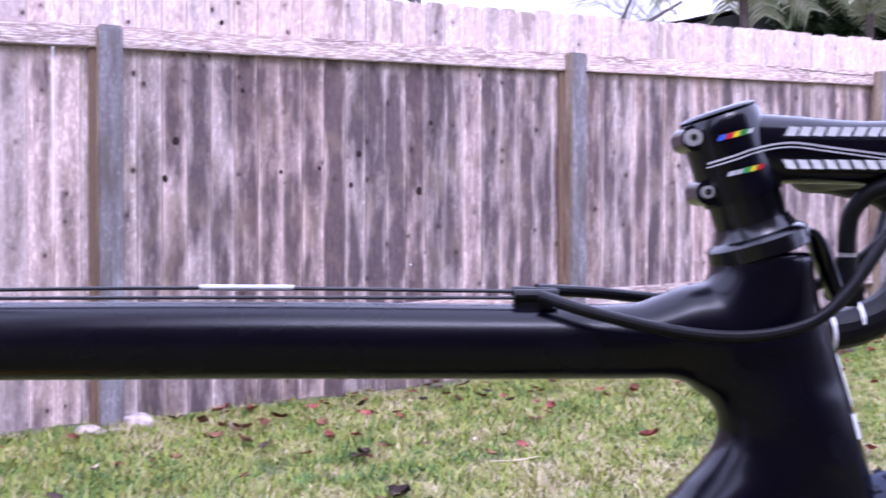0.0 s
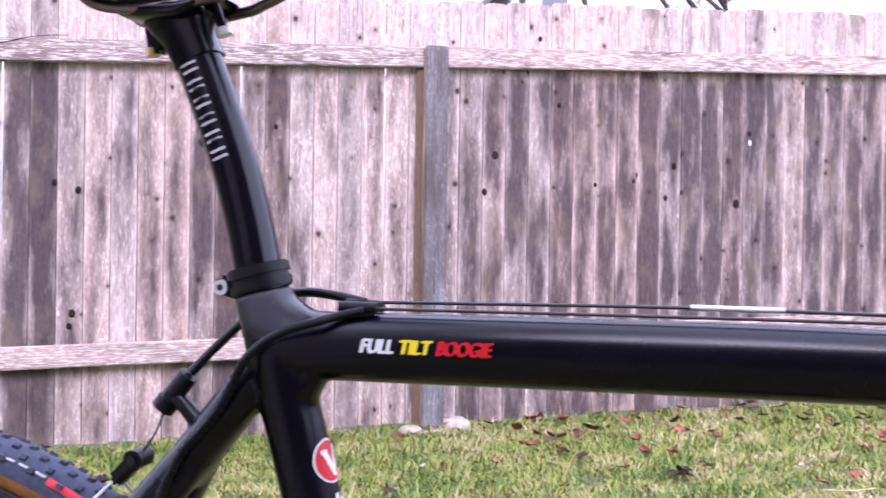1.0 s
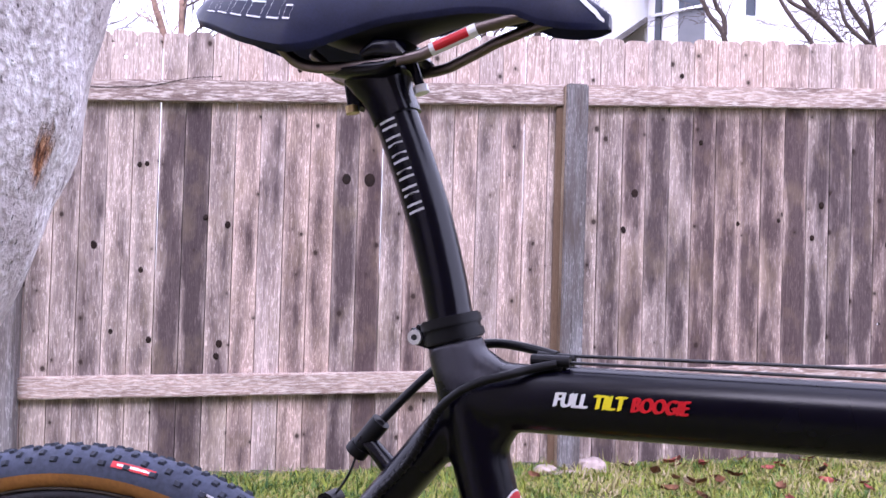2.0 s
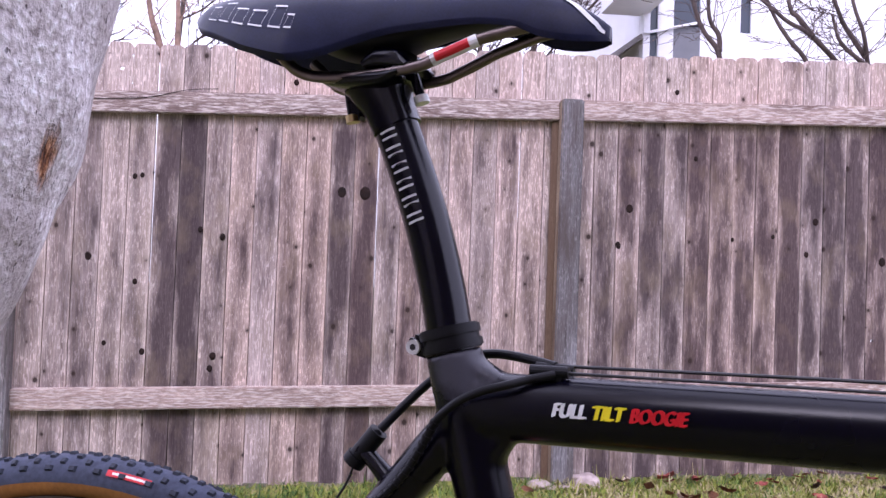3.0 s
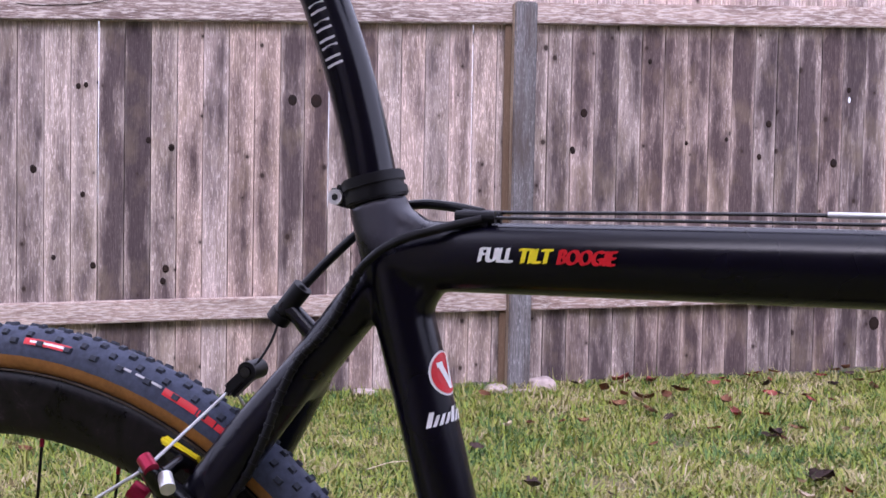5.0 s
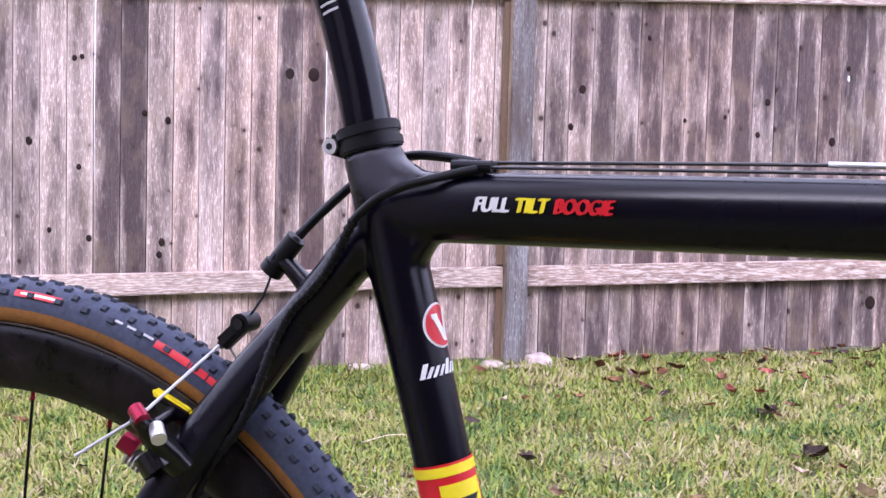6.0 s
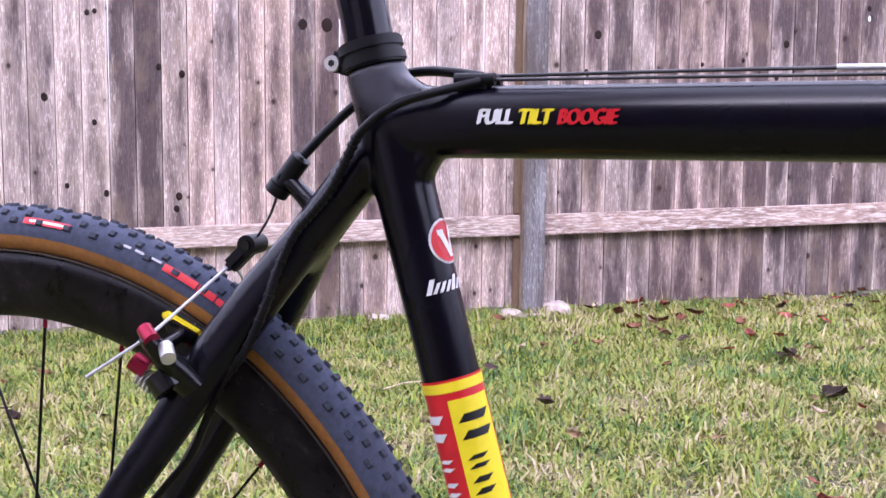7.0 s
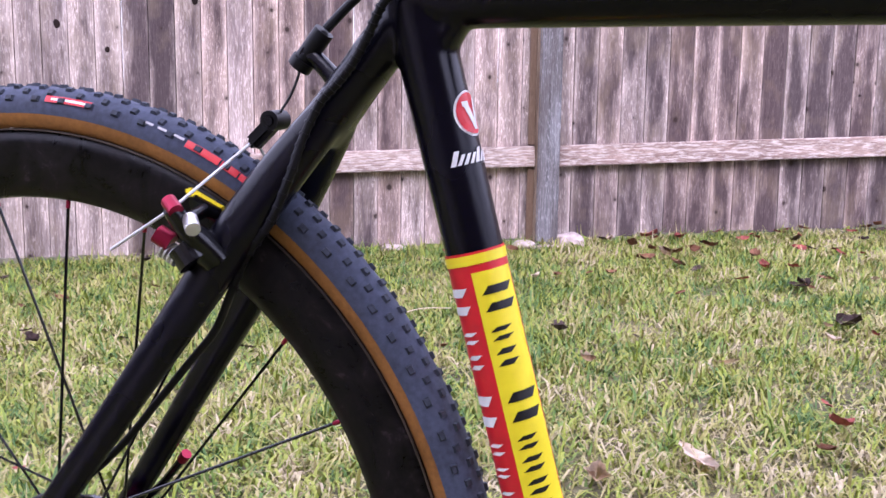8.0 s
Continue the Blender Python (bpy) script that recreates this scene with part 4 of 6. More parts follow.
def build_saddle():
    saddle = tagged(new("saddle"), "slim black racing saddle on metal rails")
    saddle.parent = bike
    st = smooth_path([(0.088, 0.028, 1.0095, 0.998), (0.100, 0.042, 1.0145, 0.990), (0.1184, 0.052, 1.0165, 0.983), (0.1423, 0.061, 1.017, 0.9733), (0.1683, 0.062, 1.0165, 0.9665), (0.1801, 0.058, 1.016, 0.966), (0.1943, 0.048, 1.0155, 0.9707), (0.2077, 0.040, 1.0145, 0.977), (0.2301, 0.031, 1.0135, 0.985), (0.2571, 0.026, 1.012, 0.9885), (0.2836, 0.0225, 1.011, 0.9905), (0.3103, 0.0205, 1.009, 0.988), (0.328, 0.0195, 1.007, 0.981), (0.345, 0.0175, 1.002, 0.978), (0.358, 0.0125, 0.994, 0.9778), (0.3675, 0.005, 0.9865, 0.979)], 4)
    bm = bmesh.new()
    rows = []
    for x, w, zt, zb in st:
        ring = []
        for k in range(25):
            a = math.pi * k / 24
            y = -w * math.cos(a)
            e = abs(math.cos(a))
            z = zt - (zt - zb) * e ** 3.2 - 0.0015 * (1 - e)
            ring.append((x, y * (1 - 0.05 * e ** 8), z))
        rows.append(ring)
    top = [[bm.verts.new(p) for p in r] for r in rows]
    low = [[bm.verts.new((p[0], p[1] * 0.93, p[2] - 0.003 - 0.006 * (1 - (p[1] / max(s[1], 1e-4)) ** 2))) for p in r] for r, s in zip(rows, st)]
    n, m = len(rows), 25
    for g, flip in ((top, 1), (low, -1)):
        for i in range(n - 1):
            for j in range(m - 1):
                bm.faces.new((g[i][j], g[i][j + 1], g[i + 1][j + 1], g[i + 1][j])[::flip])
    for i in range(n - 1):
        for j in (0, m - 1):
            bm.faces.new((top[i][j], top[i + 1][j], low[i + 1][j], low[i][j]))
    for i in (0, n - 1):
        for j in range(m - 1):
            bm.faces.new((top[i][j], top[i][j + 1], low[i][j + 1], low[i][j]))
    shell = part("cover", bm, saddle_black, saddle, "smooth black cover", 60)
    base = bmesh.new()
    sweep(base, smooth_path([(0.15, 0, 0.996, 0.006, 0.030), (0.17, 0, 0.991, 0.010, 0.032), (0.19, 0, 0.986, 0.013, 0.031), (0.217, 0, 0.983, 0.0115, 0.027), (0.243, 0, 0.988, 0.009, 0.020), (0.27, 0, 0.993, 0.008, 0.016), (0.315, 0, 0.997, 0.0075, 0.014), (0.335, 0, 0.990, 0.010, 0.013), (0.352, 0, 0.986, 0.007, 0.010)], 5), 18, 2.6)
    part("base", base, rubber_black, saddle, "black plastic underside", 60)
    for s in (-1, 1):
        part("rail", tube_bm([(0.147, 0.032 * s, 0.979), (0.158, 0.031 * s, 0.970), (0.170, 0.0285 * s, 0.960), (0.188, 0.0255 * s, 0.9565), (0.220, 0.023 * s, 0.9575), (0.250, 0.0225 * s, 0.9615), (0.262, 0.0222 * s, 0.9657), (0.275, 0.0212 * s, 0.971), (0.288, 0.0195 * s, 0.9765), (0.302, 0.017 * s, 0.9805), (0.320, 0.013 * s, 0.985), (0.337, 0.010 * s, 0.987)], 0.0038, 12), titanium, saddle, "bare metal saddle rail", 180)
    part("rail_sticker", tube_bm([(0.260, -0.0224, 0.9650), (0.273, -0.0216, 0.9702), (0.289, -0.0196, 0.9768)], 0.0042, 12), white_paint, saddle, "white sticker wrapped round the rail")
    part("rail_sticker", tube_bm([(0.263, -0.0238, 0.9663), (0.273, -0.0231, 0.9702), (0.284, -0.0216, 0.9748)], 0.0034, 12), red_paint, saddle, "small red oval sticker")

    def on_cover(u, v, lift=0.0006):
        i = min(max(u * (n - 1), 0), n - 1.001)
        k, f = int(i), i - int(i)
        x, w, zt, zb = (np.array(st[k]) * (1 - f) + np.array(st[k + 1]) * f)
        a = math.pi * v
        e = abs(math.cos(a))
        return Vector((x, -w * math.cos(a) * (1 - 0.05 * e ** 8) - lift, zt - (zt - zb) * e ** 3.2 - 0.0015 * (1 - e) + lift * 0.8))

    def ribbon(u0, v0, u1, v1, width):
        bm = bmesh.new()
        g = []
        for k in range(9):
            f = k / 8
            u, v = u0 + (u1 - u0) * f, v0 + (v1 - v0) * f
            g.append((bm.verts.new(on_cover(u, v - width)), bm.verts.new(on_cover(u, v + width))))
        for a, b in zip(g, g[1:]):
            bm.faces.new((a[0], a[1], b[1], b[0]))
        part("print_mark", bm, white_paint, shell)
    # outlined blocks for the maker's letters near the tail, and the pale nose flash
    for k in range(6):
        u = 0.10 + 0.036 * k
        vlo, vhi = 0.14 + 0.004 * k, 0.23 - 0.004 * k
        if k in (1, 4):
            vhi += 0.03
        for a, b in (((u, vlo), (u + 0.004, vhi)), ((u + 0.024, vlo), (u + 0.028, vhi))):
            ribbon(*a, *b, 0.0035)
        for v in (vlo, vhi):
            ribbon(u, v, u + 0.026, v, 0.0035)
    ribbon(0.83, 0.42, 0.95, 0.20, 0.035)
    ribbon(0.95, 0.20, 0.985, 0.08, 0.045)
    ribbon(0.60, 0.43, 0.72, 0.40, 0.010)
    for k in range(4):
        ribbon(0.72 + 0.03 * k, 0.36, 0.735 + 0.03 * k, 0.42, 0.012)


build_saddle()

# ---- headset, stem, bars ----
HD = Vector((0.309, 0, -0.951))


def steer(z, off=0.0):
    return Vector((0.8375 + (0.802 - z) * 0.325 + off, 0, z))


hs = bmesh.new()
sweep(hs, [(*steer(0.7985), 0.0268, 0.0268), (*steer(0.7992), 0.0279, 0.0279), (*steer(0.8068), 0.0279, 0.0279), (*steer(0.8082), 0.0268, 0.0268), (*steer(0.8100), 0.0232, 0.0232), (*steer(0.8135), 0.0212, 0.0212), (*steer(0.8165), 0.0204, 0.0204)], 56)
headset = part("headset", hs, gloss_black, bike, "glossy black stepped headset cover", 30)
part("bearing_ring", rod_bm(steer(0.8012), steer(0.8022), 0.0283, 40), gloss_black, headset, "", 40)
part("spacer", rod_bm(steer(0.8155), steer(0.832), 0.0197, 40), gloss_black, headset, "plain glossy black spacer", 40)
stem_bm = bmesh.new()
sweep(stem_bm, [(*steer(0.8295), 0.0215, 0.0215), (*steer(0.835), 0.0225, 0.022), (*steer(0.866), 0.0225, 0.022), (*steer(0.8735), 0.0216, 0.0212), (*steer(0.8745), 0.0205, 0.02)], 48)
sweep(stem_bm, smooth_path([(0.832, 0, 0.856, 0.0195, 0.019), (0.855, 0, 0.8555, 0.0185, 0.0175), (0.89, 0, 0.854, 0.0175, 0.0165), (0.925, 0, 0.853, 0.0195, 0.019)], 5), 28, 2.5)
rod(stem_bm, (0.93, -0.024, 0.853), (0.93, 0.024, 0.853), 0.021, 32)
stem = part("stem", stem_bm, post_black, bike, "black handlebar stem with white stripes", 50)
cap = bmesh.new()
sweep(cap, [(*steer(0.8743), 0.0205, 0.0205), (*steer(0.8752), 0.0216, 0.0216), (*steer(0.8762), 0.0206, 0.0206), (*steer(0.8772), 0.016, 0.016), (*steer(0.8776), 0.008, 0.008)], 48)
part("top_cap", cap, post_black, stem, "flat black top cap", 40)
for z in (0.861, 0.832):
    c = steer(z, -0.0235)
    c.x += 0.0032 if z > 0.85 else 0.0018
    part("pinch_ear", rod_bm((c.x + 0.0005, -0.0125, c.z), (c.x + 0.0005, 0.0125, c.z), 0.0072, 20), post_black, stem, "", 40)
    b1 = part("bolt", rod_bm((c.x - 0.001, -0.0125, c.z), (c.x - 0.001, -0.0155, c.z), 0.0046 if z > 0.85 else 0.0034, 20), steel, stem, "steel socket bolt", 40)
    part("socket", rod_bm((c.x - 0.001, -0.0151, c.z), (c.x - 0.001, -0.0158, c.z), 0.0020, 6), black_print, b1)


def stem_strip(pts, w, material, lift=0.0, slant=0.0):
    """A flat printed strip on the right flank of the stem."""
    bm = bmesh.new()
    g = []
    for x, z in smooth_path(pts, 4):
        off = (x - steer(z).x) / 0.0238
        ax = 0.0224 * math.sqrt(max(0.06, 1 - off * off))
        if x > 0.83:
            ax = max(ax, float(np.interp(x, [0.83, 0.868, 0.925], [0.0200, 0.0186, 0.0178])))
        for dz in (w / 2, -w / 2):
            g.append(bm.verts.new((x + slant * dz, -ax - 0.0006 - lift, z + dz)))
    for k in range(0, len(g) - 2, 2):
        bm.faces.new((g[k], g[k + 1], g[k + 3], g[k + 2]))
    part("print_mark", bm, material, stem)


stem_strip([(0.8045, 0.8470), (0.817, 0.851), (0.829, 0.855), (0.847, 0.858), (0.87, 0.8555), (0.898, 0.852), (0.92, 0.8495)], 0.0011, silver_print)
stem_strip([(0.8045, 0.8448), (0.817, 0.8488), (0.829, 0.8528), (0.847, 0.8558), (0.87, 0.8533), (0.898, 0.8498), (0.92, 0.8473)], 0.0008, silver_print)
for z, x, order in ((0.8600, 0.8085, (blue_print, red_paint, yellow_paint, green_print, white_paint)), (0.8412, 0.8140, (silver_print, silver_print, green_print, yellow_paint, red_paint))):
    for k, mt in enumerate(order):
        w = 0.0037
        stem_strip([(x + k * w, z + 0.0009 * k), (x + (k + 0.48) * w, z + 0.0009 * k + 0.0004), (x + (k + 0.9) * w, z + 0.0009 * k + 0.0008)], 0.0032 if mt not in (white_paint, silver_print) else 0.0026, mt, 0.0003, 0.4)
for z, x0 in ((0.8642, 0.8450), (0.8468, 0.8440)):
    for k in range(10):
        x = x0 + 0.0074 * k
        stem_strip([(x, z), (x + 0.0028, z - 0.0002), (x + 0.0056, z - 0.0004)], 0.0048, white_paint, 0.0004, 0.5 if z > 0.85 else -0.5)

bar = tagged(new("handlebar"), "black taped drop handlebar")
bar.parent = bike
for s in (-1, 1):
    part("bar_half", tube_bm([(0.93, 0.0, 0.853), (0.93, 0.10 * s, 0.853), (0.935, 0.185 * s, 0.853), (0.965, 0.208 * s, 0.852), (1.01, 0.213 * s, 0.838), (1.03, 0.214 * s, 0.80), (1.015, 0.216 * s, 0.757), (0.985, 0.218 * s, 0.738), (0.955, 0.22 * s, 0.732)], 0.0155, 16), rubber_black, bar, "taped drop of the bar")
    for dx in (0.0, 0.022):
        part("end_band", rod_bm((0.962 + dx, 0.2195 * s, 0.7335 + dx * 0.3), (0.965 + dx, 0.2195 * s, 0.7338 + dx * 0.3), 0.0168, 20), white_paint, bar, "white printed band on the tape")
    lev = part("brake_hood", tube_bm([(0.995, 0.212 * s, 0.848), (1.03, 0.213 * s, 0.862), (1.055, 0.213 * s, 0.885)], 0.017, 14), rubber_black, bar, "black rubber brake hood")
    part("brake_lever", tube_bm([(1.055, 0.213 * s, 0.872), (1.065, 0.213 * s, 0.83), (1.05, 0.213 * s, 0.77)], 0.006, 10), gloss_black, lev)

# front cable hanger: a bent arm off the headset, with the sheath coming down to it
hang = bmesh.new()
sweep(hang, smooth_path([(0.846, 0, 0.8145, 0.0016, 0.013), (0.857, 0, 0.8125, 0.002, 0.012), (0.8665, 0, 0.8085, 0.0035, 0.010), (0.8715, 0, 0.799, 0.0045, 0.009), (0.8765, 0, 0.786, 0.0045, 0.008), (0.881, 0, 0.775, 0.004, 0.008)], 5), 14, 3)
hanger = part("cable_hanger", hang, gloss_black, bike, "glossy black bent front cable hanger", 50)
part("hanger_block", box_bm((0.016, 0.016, 0.014), (0.886, 0, 0.777), 0.003), rubber_black, hanger)
part("adjuster", rod_bm((0.8862, 0, 0.783), (0.8862, 0, 0.797), 0.0058, 16), rubber_black, hanger)
part("ferrule", rod_bm((0.8862, 0, 0.797), (0.8862, 0, 0.8005), 0.0045, 16), steel, hanger, "bright steel ferrule")
part("cable_housing", tube_bm([(0.8862, 0, 0.7995), (0.8862, -0.001, 0.812), (0.8885, -0.003, 0.823), (0.897, -0.008, 0.833), (0.912, -0.02, 0.838)], 0.0050, 14), rubber_black, bike)
part("cable_housing", tube_bm([(0.880, 0.01, 0.775), (0.91, 0.03, 0.79), (0.935, 0.06, 0.82)], 0.0034, 12), rubber_black, bike)
def head_patch(z0, z1, a0, a1, material):
    """A printed patch wrapped on the front of the head, angles from straight ahead towards the right."""
    rows = HEAD[::-1]
    bm = bmesh.new()
    g = []
    for i in range(8):
        z = z0 + (z1 - z0) * i / 7
        xa, xb, hy = (float(np.interp(z, [r[0] for r in rows], [r[k] for r in rows])) for k in (1, 2, 3))
        row = []
        for j in range(6):
            a = radians(a0 + (a1 - a0) * j / 5)
            row.append(bm.verts.new(((xa + xb) / 2 + ((xb - xa) / 2 + 0.0006) * math.cos(a), -(hy + 0.0006) * math.sin(a), z)))
        g.append(row)
    for i in range(7):
        for j in range(5):
            bm.faces.new((g[i][j], g[i][j + 1], g[i + 1][j + 1], g[i + 1][j]))
    part("head_badge", bm, material, frame_ob)


head_patch(0.745, 0.716, 8, 24, white_paint)
head_patch(0.722, 0.706, 4, 16, red_paint)
head_patch(0.7125, 0.699, 10, 34, white_paint)

# fork
fk = bmesh.new()
sweep(fk, [(0.889, 0, 0.645, 0.029, 0.028), (0.897, 0, 0.622, 0.027, 0.033)], 24)
for s in (-1, 1):
    sweep(fk, smooth_path([(0.895, 0.022 * s, 0.63, 0.022, 0.014), (0.925, 0.043 * s, 0.56, 0.019, 0.011), (0.965, 0.05 * s, 0.44, 0.014, 0.009), (1.008, 0.052 * s, 0.345, 0.010, 0.007)], 6), 18)
part("fork", fk, frame_black, bike, "matt black carbon fork", 60)


# ---- wheels ----
def tyre_point(alpha, theta, lift=0.0):
    """A place on the tyre: alpha from the crown round the section, theta round the wheel."""
    rr, rc = 0.0165 + lift, 0.3288
    r = rc + rr * math.cos(alpha)
    return Vector((r * math.cos(theta), rr * math.sin(alpha), r * math.sin(theta)))


def build_wheel(rear):
    wheel = new("wheel")
    wheel.parent = bike
    tagged(wheel, "deep black rim with a knobbly tan-walled tyre")
    sect = [(0.3288 + 0.0165 * math.cos(a), 0.0165 * math.sin(a)) for a in np.linspace(-math.pi * 0.53, math.pi * 0.53, 19)]
    tyre = part("tyre", lathe_y(sect, 120, False), tyre_rubber, wheel, "dusty grey knobbly tyre", 180)
    for s in (-1, 1):
        wall = [(0.3288 + 0.0164 * math.cos(a), s * 0.0164 * math.sin(a)) for a in np.linspace(math.pi * 0.53, math.pi * 0.76, 6)]
        part("sidewall", lathe_y(wall, 120, False), tan_wall, tyre, "tan sidewall", 180)
        part("rim_lip", lathe_y([(0.3165, s * 0.0125), (0.3165, s * 0.0139), (0.3155, s * 0.0139), (0.3155, s * 0.0125)], 120), rim_edge, wheel)
    rng = random.Random(5)
    kn = bmesh.new()
    for row, (al, count, size, ph) in enumerate(((0, 96, (0.0048, 0.0050, 0.0022), 0), (20, 96, (0.0055, 0.0042, 0.0022), 0.5), (-20, 96, (0.0055, 0.0042, 0.0022), 0.5), (40, 96, (0.0048, 0.0046, 0.0021), 0), (-40, 96, (0.0048, 0.0046, 0.0021), 0), (60, 96, (0.0062, 0.0042, 0.0024), 0.5), (-60, 96, (0.0062, 0.0042, 0.0024), 0.5))):
        for k in range(count):
            th = 2 * math.pi * (k + ph + rng.uniform(-0.05, 0.05)) / count
            a = radians(al)
            p = tyre_point(a, th, size[2] * 0.4)
            nrm = Vector((math.cos(a) * math.cos(th), math.sin(a), math.cos(a) * math.sin(th)))
            tan = Vector((-math.sin(th), 0, math.cos(th)))
            m = Matrix((tan, nrm.cross(tan), nrm)).transposed().to_4x4()
            c = [Vector((x * size[0] * (0.5 if z < 0 else 0.38), y * size[1] * (0.5 if z < 0 else 0.38), z * size[2] * 0.5)) for z in (-1, 1) for x, y in ((-1, -1), (1, -1), (1, 1), (-1, 1))]
            vs = [kn.verts.new(p + m @ q) for q in c]
            for f in ((4, 5, 6, 7), (0, 1, 5, 4), (1, 2, 6, 5), (2, 3, 7, 6), (3, 0, 4, 7)):
                kn.faces.new([vs[i] for i in f])
    tagged(part("tread", kn, tread_rubber, tyre, "rows of small square tread knobs"), kind="stuff")
    rim = [(0.3165, 0.0125), (0.306, 0.0128), (0.292, 0.0125), (0.278, 0.0098), (0.2695, 0.005), (0.2675, 0.0), (0.2695, -0.005), (0.278, -0.0098), (0.292, -0.0125), (0.306, -0.0128), (0.3165, -0.0125)]
    part("rim", lathe_y(rim, 120), rim_carbon, wheel, "deep dirty black carbon rim with painted sheen", 180)
    hub = bmesh.new()
    rod(hub, (0, -0.04, 0), (0, 0.04, 0), 0.013, 24)
    rod(hub, (0, -0.038, 0), (0, -0.034, 0), 0.026, 28)
    rod(hub, (0, 0.034, 0), (0, 0.038, 0), 0.031, 28)
    hub_ob = part("hub", hub, gloss_black, wheel, "black hub", 40)
    part("hub_cap", rod_bm((0, 0.0385, 0), (0, 0.044, 0), 0.021, 28), red_metal, hub_ob, "red anodised hub end", 40)
    part("axle", rod_bm((0, -0.072, 0), (0, 0.072, 0), 0.005, 14), steel, hub_ob)
    if rear:
        for k in range(9):
            rr = 0.05 - 0.0029 * k
            y = -0.041 - 0.0024 * k
            cg = bmesh.new()
            t = 26 - 2 * k // 2
            ring = []
            for yy in (y - 0.0008, y + 0.0008):
                ring.append([cg.verts.new(((rr - (0.003 if j % 2 else 0)) * math.cos(math.pi * j / t), yy, (rr - (0.003 if j % 2 else 0)) * math.sin(math.pi * j / t))) for j in range(2 * t)])
            cg.faces.new(ring[0])
            cg.faces.new(ring[1][::-1])
            for j in range(2 * t):
                cg.faces.new((ring[0][j], ring[1][j], ring[1][(j + 1) % (2 * t)], ring[0][(j + 1) % (2 * t)]))
            part("sprocket", cg, cable_wire, hub_ob)
    count = 26
    for k in range(count):
        s = -1 if k % 2 else 1
        th = radians(71.4) + 2 * math.pi * k / count
        ph = th + (1.2 if (k // 3) % 2 else -1.2)
        a = Vector((0.268 * math.cos(th), 0, 0.268 * math.sin(th)))
        b = Vector((0.0265 * math.cos(ph), 0.036 * s, 0.0265 * math.sin(ph)))
        sp = part("spoke", rod_bm(a, b, 0.0011, 6), gloss_black, wheel)
        d = (b - a).normalized()
        part("nipple", rod_bm(a - d * 0.002, a + d * 0.006, 0.0016, 8), red_metal, sp, "red spoke nipple")
    # plain label patches on the flank of the tyre
    marks = ((86.6, 80.2, 51, 66, red_paint), (85.8, 81.0, 55.5, 61, white_paint), (73.8, 71.8, 54, 59, silver_print), (71.2, 69.6, 54, 59, silver_print), (69, 67.6, 54, 59, silver_print), (67.2, 62.6, 53, 69, red_paint), (62.4, 60.0, 54, 69, red_paint), (59.8, 57.8, 55, 69, red_paint), (57.4, 56.0, 58, 68, silver_print))
    for t0, t1, a0, a1, mt in (marks if rear else ()):
        bm = bmesh.new()
        g = [[bm.verts.new(tyre_point(-radians(a0 + (a1 - a0) * j / 3), radians(t0 + (t1 - t0) * i / 6), 0.0012)) for j in range(4)] for i in range(7)]
        for i in range(6):
            for j in range(3):
                bm.faces.new((g[i][j], g[i][j + 1], g[i + 1][j + 1], g[i + 1][j]))
        part("tyre_label", bm, mt, tyre)
    return wheel


build_wheel(True).location = (0, 0, WHEEL_R)
build_wheel(False).location = (1.008, 0, WHEEL_R)

# ---- rear cantilever brake ----
yoke = part("brake_yoke", box_bm((0.010, 0.012, 0.026), (0, 0, 0), 0.003), rubber_black, bike, "black straddle wire carrier", 40)
yoke.matrix_basis = pose(0.179, 0, 0.6655, 0, 47, 0)
part("yoke_knob", rod_bm((0, -0.0085, 0.0115), (0, 0.0085, 0.0115), 0.0065, 18), rubber_black, yoke, "", 40)
part("pinch_bolt", rod_bm((0.0, -0.0105, 0.0115), (0.0, -0.008, 0.0115), 0.0035, 12), gloss_black, yoke)
part("brake_wire", tube_bm([(0.2075, 0, 0.711), (0.200, 0, 0.692), (0.1885, 0, 0.675)], 0.0009, 8), cable_wire, bike)
stop_bm = bmesh.new()
sweep(stop_bm, smooth_path([(0.236, 0, 0.693, 0.008, 0.010), (0.227, 0, 0.702, 0.006, 0.007), (0.217, 0, 0.7115, 0.0055, 0.006), (0.2095, 0, 0.7165, 0.0065, 0.0068)], 5), 16)
rear_stop = part("rear_cable_hanger", stop_bm, post_black, bike, "black cable hanger on the stay bridge", 60)
barrel = bmesh.new()
rod(barrel, (0.2065, 0, 0.709), (0.2225, 0, 0.7285), 0.0066, 18)
rod(barrel, (0.2045, 0, 0.7065), (0.2085, 0, 0.7115), 0.0078, 18)
part("adjuster", barrel, rubber_black, rear_stop, "", 40)
